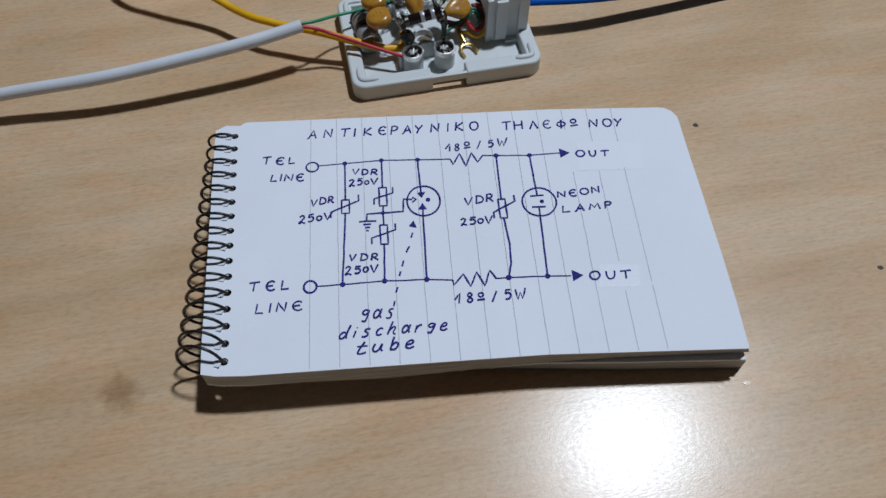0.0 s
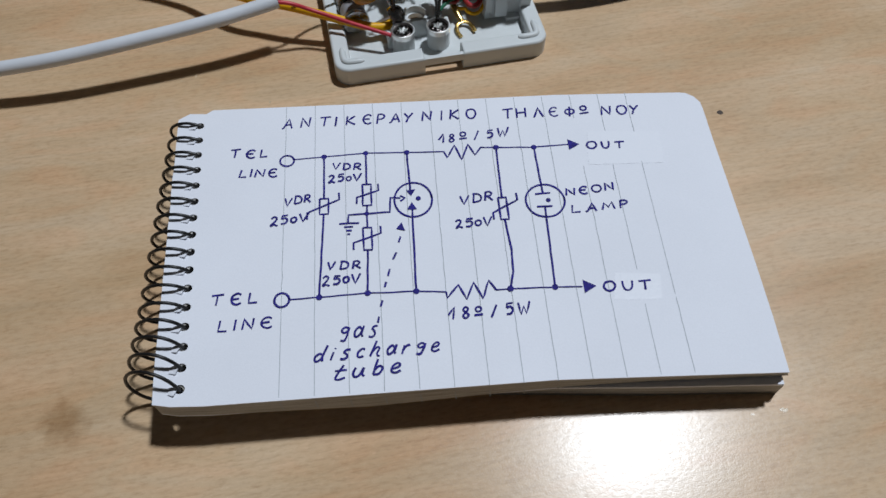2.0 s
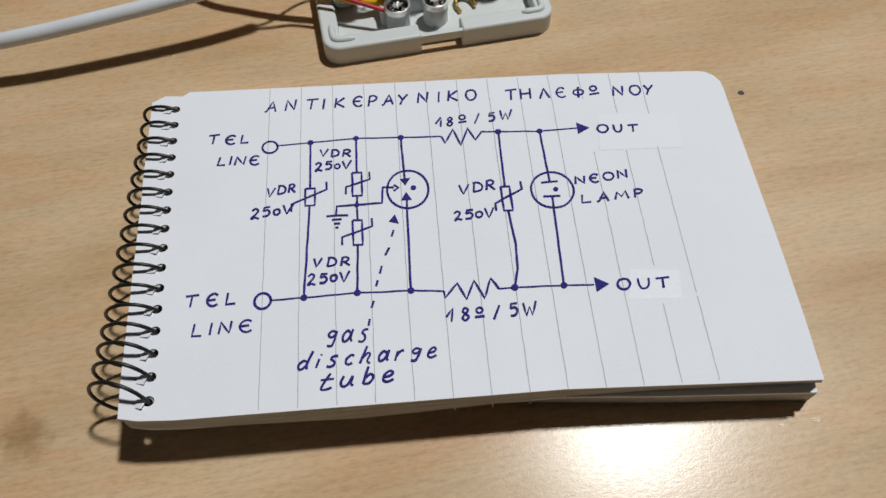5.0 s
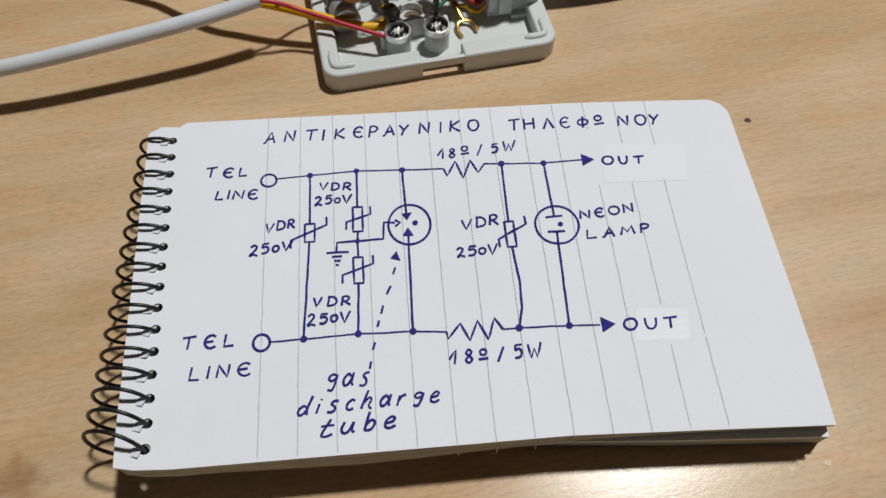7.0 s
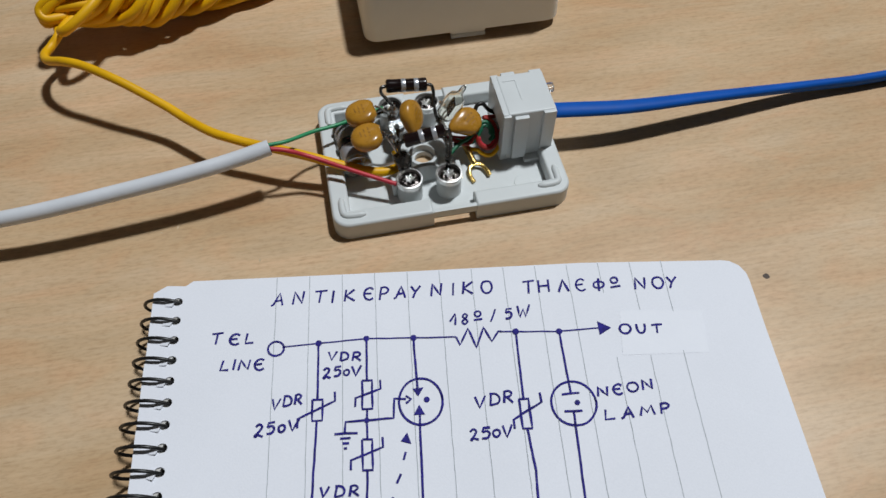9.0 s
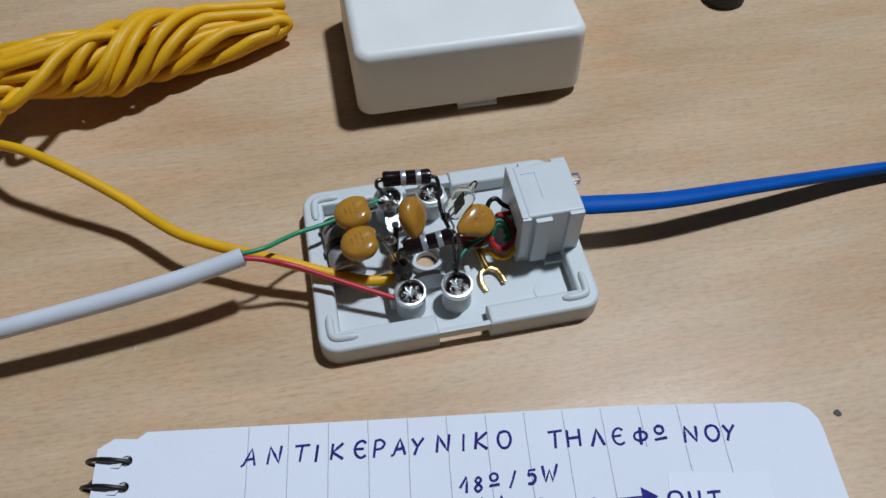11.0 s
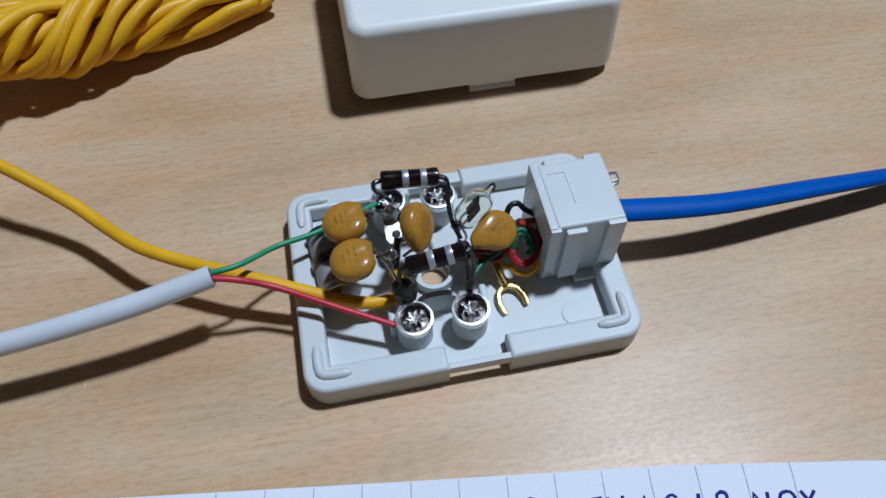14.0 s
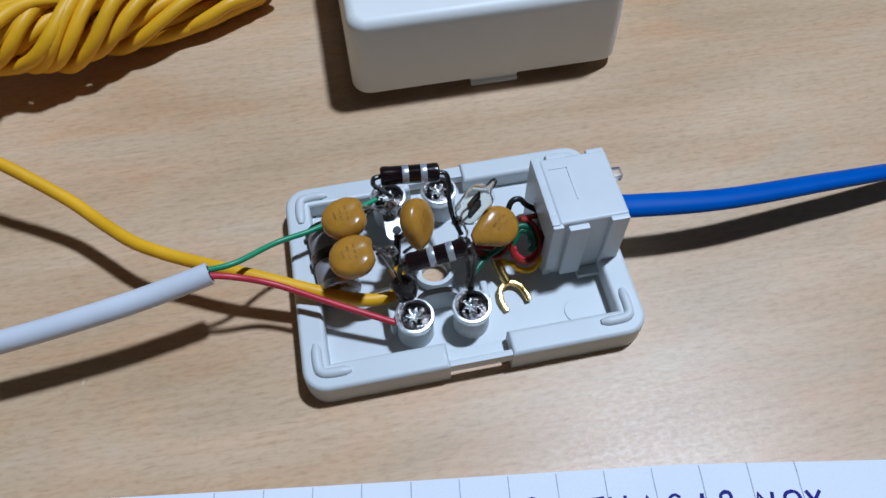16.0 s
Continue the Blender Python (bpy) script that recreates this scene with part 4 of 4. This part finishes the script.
# neon lamp: a glass capsule with a drawn tip and two electrodes
neon = thing("neon_lamp", "small clear glass neon indicator lamp with two electrodes", "neon lamp", BOX)
na, nb_ = Vector((3.6, 4.6, 11.4)), Vector((8.0, 4.0, 20.4))
m = along(na, nb_)
ln = (nb_ - na).length
part("bulb", lathe(bmesh.new(), [(0.6, 0), (1.9, 0.4), (2.75, 1.8), (2.85, ln - 3.2), (2.4, ln - 1.5), (1.2, ln - 0.4), (0.75, ln + 0.5), (0.72, ln + 2.2), (0.5, ln + 2.9), (0.1, ln + 3.1), (0.05, ln + 2.7), (0.3, ln + 0.8),
                                (0.9, ln - 0.7), (2.1, ln - 1.7), (2.55, ln - 3.3), (2.45, 2.0), (1.7, 0.9), (0.3, 0.6)], 24, m), BULB, neon, "clear glass bulb")
for s in (-1, 1):
    bm = bmesh.new()
    block(bm, s * 1.0 - 0.75, s * 1.0 + 0.75, -0.2, 0.2, 2.5, ln - 3.0)
    bmesh.ops.transform(bm, matrix=m, verts=bm.verts)
    part("electrode", bm, FLUX, neon, "dark grey electrode", smooth=False)
    part("lead", wire([m @ Vector((s * 0.9, 0, 2.6)), m @ Vector((s * 0.9, 0, -1.0)), (3.4 + s * 0.8, 3.0, 8.4), (2.6 + s * 0.6, 0.5, 10.0)], 0.28, 8), STEEL, neon)

# gas discharge tube: ceramic cylinder with metal end caps and a middle ring
gdt = thing("gas_discharge_tube", "grey ceramic gas discharge tube with metal rings", "discharge tube", BOX)
ga, gb = Vector((-23.8, 10.2, 6.6)), Vector((-22.4, -4.6, 6.6))
m = along(ga, gb)
ln = (gb - ga).length
part("ceramic_body", lathe(bmesh.new(), [(3.7, 0.8), (3.85, 1.0), (3.85, ln - 1.0), (3.7, ln - 0.8)], 32, m), CERAMIC, gdt)
for z0, z1 in ((0.0, 1.5), (ln / 2 - 1.2, ln / 2 + 1.2), (ln - 1.5, ln)):
    part("electrode_cap", lathe(bmesh.new(), [(1.2, z0 - 0.02), (2.6, z0 + 0.02), (4.05, z0 + 0.1), (4.2, z0 + 0.35), (4.2, z1 - 0.35), (4.05, z1 - 0.1), (2.6, z1 - 0.02), (1.2, z1 - 0.35)], 32, m), SOLDER if z0 > ln / 2 else FLUX, gdt, "dull tinned electrode")
part("lead", wire([gb, (-20.0, -6.2, 5.8), (-15.0, -6.2, 7.4), (-11.0, -7.0, 9.4)], 0.4, 8), STEEL, gdt)
part("lead", wire([ga, (-21.0, 11.0, 8.5), (-15.0, 11.0, 9.8), (-11.5, 12.0, 10.0)], 0.4, 8), FLUX, gdt)
part("lead", wire([(-24.0, 3.0, 10.7), (-18.0, 1.8, 11.0), (-13.0, 0.5, 11.4), (-11.0, -1.0, 9.0)], 0.45, 8), FLUX, gdt)

# solder joints and tags
joints = (("solder_joint", (-10.2, -7.9, 10.0), 2.55, FLUX, 1), ("solder_joint", (-9.9, 9.6, 11.4), 1.55, SOLDER, 2),
          ("solder_joint", (2.6, -0.6, 10.4), 1.35, FLUX, 3), ("solder_joint", (-11.6, -0.4, 11.6), 1.3, SOLDER, 4), ("solder_joint", (2.4, 4.2, 10.8), 1.1, SOLDER, 5),
          ("solder_joint", (2.3, -9.0, 9.6), 1.1, FLUX, 6))
for nm, c, r, mt, sd in joints:
    j = thing(nm, "shiny lump of solder on twisted leads" if mt is SOLDER else "dark burnt lump of solder on twisted leads", "solder", BOX, "solder joints")
    part("lump", blob(bmesh.new(), c, r, (1, 0.9, 1.25), sd, 0.35), mt, j)
lug = thing("solder_lug", "tinned metal solder lug with a small hole", "solder lug", BOX)
bm = bmesh.new()
loft(bm, [[(x - 9.6, y + 7.2, 9.2 + k + 0.12 * y) for x, y in rounded(4.4, 7.6, 1.9)] for k in (0, 0.5)])
part("plate", bm, SOLDER, lug)
# no real opening: a black disc gives the dark inside the hole
part("hole", lathe(bmesh.new(), [(0.9, 9.5), (0.85, 9.62)], 18, Matrix.Translation((-9.6, 5.6, 0))), BLACK, lug, "black disc standing in for the dark of the hole")
for p in (((-9.6, 4.6, 9.4), (-10.2, 2.0, 8.0), (-10.8, -1.5, 7.4), (-10.4, -7.0, 8.6)), ((2.5, -1.0, 10.0), (2.9, -4.5, 10.5), (2.3, -8.0, 9.4), (1.8, -11.0, 8.6))):
    jl = thing("jumper_wire", "short dark twisted tinned wire", "wire", BOX, "jumper wires")
    part("strand", wire(p, 0.75, 8), FLUX, jl)

# spade terminal
spade = thing("spade_terminal", "gold-plated fork terminal lying in the box", "terminal", BOX)
bm = bmesh.new()
fork = smooth_path([(8.9, -12.9, 2.6), (8.2, -10.6, 2.9), (8.6, -8.2, 3.3), (10.4, -7.3, 3.5), (12.2, -8.0, 3.4), (13.2, -9.8, 3.2), (13.6, -11.6, 3.0)], 8)
tube(bm, fork, 0.62, 8, (1, 0.6))
part("fork", bm, GOLD, spade)
part("barrel", wire([(10.2, -7.2, 3.6), (9.4, -4.8, 4.6), (8.6, -2.2, 6.0), (8.0, -0.6, 7.4)], 0.95, 10), GOLD, spade, "crimped gold barrel")

# coloured wires from the jack, curled before it
def curl(size, a0, a1, back=0.0):
    """An arc of the loop of wires that leans before the jack's opening."""
    n = 10
    mid, e1, e2 = Vector((14.4, -2.0, 9.8 - back)), Vector((2.9, -0.4, -0.7)) * size, Vector((0.3, 3.0, 2.6)) * size
    return [tuple(mid + e1 * math.cos(q) + e2 * math.sin(q)) for q in (radians(a0 + (a1 - a0) * k / (n - 1)) for k in range(n))]


for mt, lb, p in (
        (DARK_RED, "dark red insulated jack wire curled in a loop", [(19.4, 2.4, 11.0)] + curl(1.08, 95, -165) + [(8.6, -3.8, 8.4), (3.2, -2.0, 10.4)]),
        (RED, "red insulated jack wire curled in a loop", [(19.4, 0.0, 8.0)] + curl(0.86, -10, -160, 0.5) + [(8.0, -1.0, 8.0), (4.4, -1.4, 9.6)]),
        (DARK_GREEN, "dark green insulated jack wire curled in a loop", [(19.4, -1.0, 8.0)] + curl(0.66, -50, 130, -0.6) + [(10.6, -2.2, 10.0), (6.0, -4.2, 9.0), (2.6, -7.6, 9.0)]),
        (BLACK, "black insulated jack wire bent in a hook", [(19.4, 3.6, 10.4), (16.4, 4.2, 12.6), (14.8, 4.6, 14.6), (13.0, 4.2, 14.4), (11.8, 2.6, 11.6), (9.0, -2.0, 7.6), (5.0, -3.4, 8.6)]),
        (YELLOW, "yellow insulated jack wire to the fork terminal", [(19.4, -2.0, 6.4)] + curl(1.3, -35, -130, 1.6) + [(9.6, -2.8, 5.4), (8.2, -0.8, 7.2)]),
        (DARK_GREEN, "dark green insulated jack wire curled in a loop", [(19.4, 1.0, 7.0)] + curl(0.5, 0, 170, -0.2) + [(10.2, -3.4, 8.4), (5.6, -2.6, 9.4)])):
    o = thing("jack_wire", lb, "wire", BOX, "jack wires")
    part("insulation", wire(p, 0.58, 10), mt, o)

# ---- cables ----
def to_world(p):
    c, s = math.cos(radians(13)), math.sin(radians(13))
    return Vector((-6.1 + c * p[0] - s * p[1], 228.5 + s * p[0] + c * p[1], p[2]))


white = thing("white_cable", "white round telephone cable with stripped end and coloured cores", "cable")
path = smooth_path([(-49.4, 217.4, 15.8), (-56, 214.3, 15.4), (-66, 210.1, 14.8), (-84, 203.8, 13.8), (-112, 195.4, 12.2), (-145, 189.6, 9.6), (-200, 179, 4.2), (-290, 168, 2.2), (-420, 190, 2.2)], 10)
jacket = part("jacket", tube(bmesh.new(), path, 2.12, 18), WHITE_PVC, white)
# black disc caps the closed tube, as the shade inside the jacket
part("cut_end", lathe(bmesh.new(), [(1.5, -0.02), (1.45, 0.12)], 18, along((-49.4, 217.4, 15.9), (-40, 222.0, 16.6))), BLACK, jacket, "black disc for the shade inside the open end")
start = Vector((-50.0, 217.2, 15.8))
part("green_core", wire([start + Vector((0, 0.5, 0.5)), (-45.2, 219.9, 15.6), to_world((-33, 5.0, 13.0)), to_world((-26.0, 7.2, 12.0)), to_world((-19, 10.6, 10.6)), to_world((-12.5, 14.2, 9.0))], 0.55, 10), GREEN, white, "green insulated core")
part("red_core", wire([start + Vector((0, -0.4, 0.2)), (-45.2, 217.2, 15.0), to_world((-34, -3.4, 12.0)), to_world((-24, -8.4, 10.0)), to_world((-13.0, -13.8, 8.0))], 0.62, 10), RED, white, "red insulated core")

blue = thing("blue_cable", "flat blue telephone cable plugged into the jack", "cable")
a = to_world((33.4, 1.6, 11.4))
path = smooth_path([a, (31, 237.2, 12.0), (50, 240.4, 10.7), (76, 248.0, 8.0), (118, 260.2, 3.0), (180, 271, 2.6), (300, 262, 2.4), (420, 230, 2.4)], 10)
part("jacket", tube(bmesh.new(), path, 2.6, 18, (1.0, 0.62), twist=lambda p: radians(58) * min(1.0, max(0.0, (p.x - 35) / 80))), BLUE, blue)
bm = bmesh.new()
block(bm, 28.5, 33.6, -1.6, 5.0, 8.6, 14.6, 0.4)
plug = part("plug", bm, PLUG, blue, "clear modular plug", at=BOX)
bm = bmesh.new()
block(bm, 32.4, 35.4, 4.2, 6.6, 15.4, 17.4, 0.4)
part("plug_latch", bm, PLUG, blue, "clear plastic latch tab", at=BOX)

yellow = thing("yellow_cable", "long yellow insulated wire tied in a twisted hank", "cable")
tail = [(-121.0, 276.5, 13.0), (-124.5, 270.0, 12.0), (-122.6, 264.8, 12.4), (-124.2, 261.0, 11.0), (-124.6, 256.6, 11.4), (-121.0, 251.6, 13.6), (-114.0, 248.0, 16.6), (-107.0, 245.6, 17.2), (-97.0, 241.7, 15.8), (-89.5, 238.8, 13.6), (-82.0, 235.4, 11.6), (-75.5, 231.4, 10.7), (-68.0, 226.9, 10.9), (-62.0, 224.5, 11.2), (-56.0, 223.0, 10.8), (-44.3, 220.4, 10.5), (-25, 217.6, 7.0)]
path = smooth_path(tail + [tuple(to_world(p)) for p in ((-13.6, -6.6, 5.6), (-10.6, -4.4, 6.6), (-11.4, -2.0, 8.4))], 8)
part("tail", tube(bmesh.new(), path, 1.32, 14), YELLOW, yellow)


HANK = [(-126.5, 274.0, 15.5, 5.6), (-114.6, 280.0, 14.5, 6.6), (-101.6, 284.3, 11.8, 7.6), (-88.3, 293.6, 10.0, 8.6), (-71.8, 303.4, 7.2, 6.4), (-58.0, 311.5, 6.0, 4.4)]


def hank_centre(s):
    """Middle line of the hank and its girth there."""
    q = max(0.0, min(0.9999, s)) * (len(HANK) - 1)
    i = int(q)
    f = q - i
    return [a + (b - a) * f for a, b in zip(HANK[i], HANK[i + 1])]


def hank_strand(k, count, size, turns, phase, s0, s1, seed):
    out = []
    girth = size * (1 + 0.30 * noise.noise(Vector((k * 5.1, seed * 0.7, 1))))
    lag = 0.22 * noise.noise(Vector((k * 2.3, seed, 4)))
    for j in range(17):
        s = s0 + (s1 - s0) * j / 16
        q = min(1.0, max(0.0, (s - 0.14 - lag) / 0.60))
        th = phase + 2 * math.pi * k / count - 2 * math.pi * turns * (0.6 * q + 1.2 * q * q - 0.8 * q ** 3)
        th += 0.55 * noise.noise(Vector((k * 4.3 + seed, s * 3.2, 9)))
        x, y, z, r = hank_centre(s)
        r *= girth * (1 + (0.10 + 0.9 * max(0.0, 0.32 - s)) * noise.noise(Vector((seed * 1.7, s * 5, k * 3.1))))
        out.append(Vector((x - 0.35 * r * math.cos(th), y + 1.05 * r * math.cos(th), max(1.7, z + 0.92 * r * math.sin(th)))))
    return out


def hank_loop(count, step, size, turns, phase, seed, reach):
    """Strands laid to and fro, each joined to the next by a round bend beyond the ends."""
    out = []
    for n in range(count):
        k = (n * step) % count
        jit = random.Random(seed * 31 + k)
        st = hank_strand(k, count, size, turns, phase, 0.04 + jit.uniform(-0.06, 0.13), 0.96 + jit.uniform(-0.03, 0.02), seed + k)
        if n % 2:
            st = st[::-1]
        if out:
            d = (out[-1] - out[-3]).normalized() * 0.5 + (st[0] - st[2]).normalized() * 0.5
            a, b = out[-1], st[0]
            far = max(0.5 * (b - a).length, reach * jit.uniform(0.5, 1.3))
            for f in (30, 65, 90, 115, 150):
                out.append(a.lerp(b, 0.5) + (a - b) * 0.5 * math.cos(radians(f)) * 1.08 + d * far * math.sin(radians(f)))
        out += st
    # both ends of the turn are tucked into the middle
    for w, p in ((0.9, 0), (0.6, 1), (0.9, -1), (0.6, -2)):
        c = Vector(hank_centre(0.1 if out[p].x < -95 else 0.9)[:3])
        out[p] = out[p].lerp(c, w)
    return out


for i, (count, step, size, turns, phase, reach) in enumerate(((11, 2, 1.02, 0.80, 0.5, 3.6), (8, 3, 0.58, 0.8, 1.1, 3.6))):
    pts = smooth_path(hank_loop(count, step, size, turns, phase, 5 + i, reach), 4)
    part("hank_turn", tube(bmesh.new(), pts, 1.62, 12), YELLOW, yellow)

# loose bights that hang out of the hank's end
for p in (((-96, 290, 17), (-103, 283, 21), (-107, 275, 22), (-110, 267, 21), (-114, 262, 19), (-117.5, 260.6, 17), (-120, 263.6, 15), (-119, 270, 14), (-112, 277, 13)),
          ((-98, 289, 18), (-106, 281, 21), (-112, 276, 21.5), (-118, 273, 21), (-124, 271.4, 20), (-127.4, 269.4, 18), (-126, 267.4, 16), (-122, 269.6, 15), (-115, 276, 13)),
          ((-106, 290, 17), (-113, 285.6, 19), (-119, 282.6, 19), (-125, 282.4, 18), (-129, 281, 17), (-127.6, 278.8, 15.6), (-122, 280, 14), (-114, 284, 13))):
    part("hank_turn", wire(p, 1.5, 12), YELLOW, yellow)

# ---- the lid of the box ----
lid = thing("box_lid", "ivory white plastic box lid standing on its clips", "box lid", pose(-0.0032, 0.3045, 0, 0, 0, 12.6))
bm = bmesh.new()
LW, LD = 65.2, 47.6
shape = [(0.0, 3.0), (0.1, 8.0), (0.45, 19.5)]
shape += [(0.5 + 2.6 * (1 - math.cos(radians(q))), 20.4 + 2.6 * math.sin(radians(q))) for q in (15, 35, 55, 75, 90)]
loops = [[(x, y, 3.0) for x, y in rounded(LW, LD, 4.5, 1.8)]]
loops += [[(x, y, z) for x, y in rounded(LW, LD, 4.5, i)] for i, z in shape]
inner = [[(x, y, 3.0) for x, y in rounded(LW, LD, 4.5, 1.8)], [(x, y, 21.2) for x, y in rounded(LW, LD, 4.5, 2.2)]]
loft(bm, loops, False, True)
loft(bm, inner, False, True)
part("shell", bm, LID_WHITE, lid)
for sy in (-1, 1):
    edge = sy * (LD / 2 - 1.7)
    bm = block(bmesh.new(), -4.3, 7.3, min(edge, edge + sy * 1.1), max(edge, edge + sy * 1.1), 0.5, 4.2, 0.25)
    tube(bm, [Vector((x, edge + sy * 1.0, 0.85)) for x in (-4.2, -2.0, 1.5, 5.0, 7.2)], 0.8, 12)
    part("clip", bm, LID_WHITE, lid)

# ---- a black rubber foot beyond the lid ----
foot = thing("rubber_foot", "small round black rubber foot lying on the desk", "rubber foot", pose(0.0848, 0.3352, 0))
part("body", lathe(bmesh.new(), [(6.4, 0.02), (6.8, 0.5), (6.2, 6.5), (5.4, 7.2), (2.0, 7.2), (1.8, 6.6)], 28), RUBBER, foot)
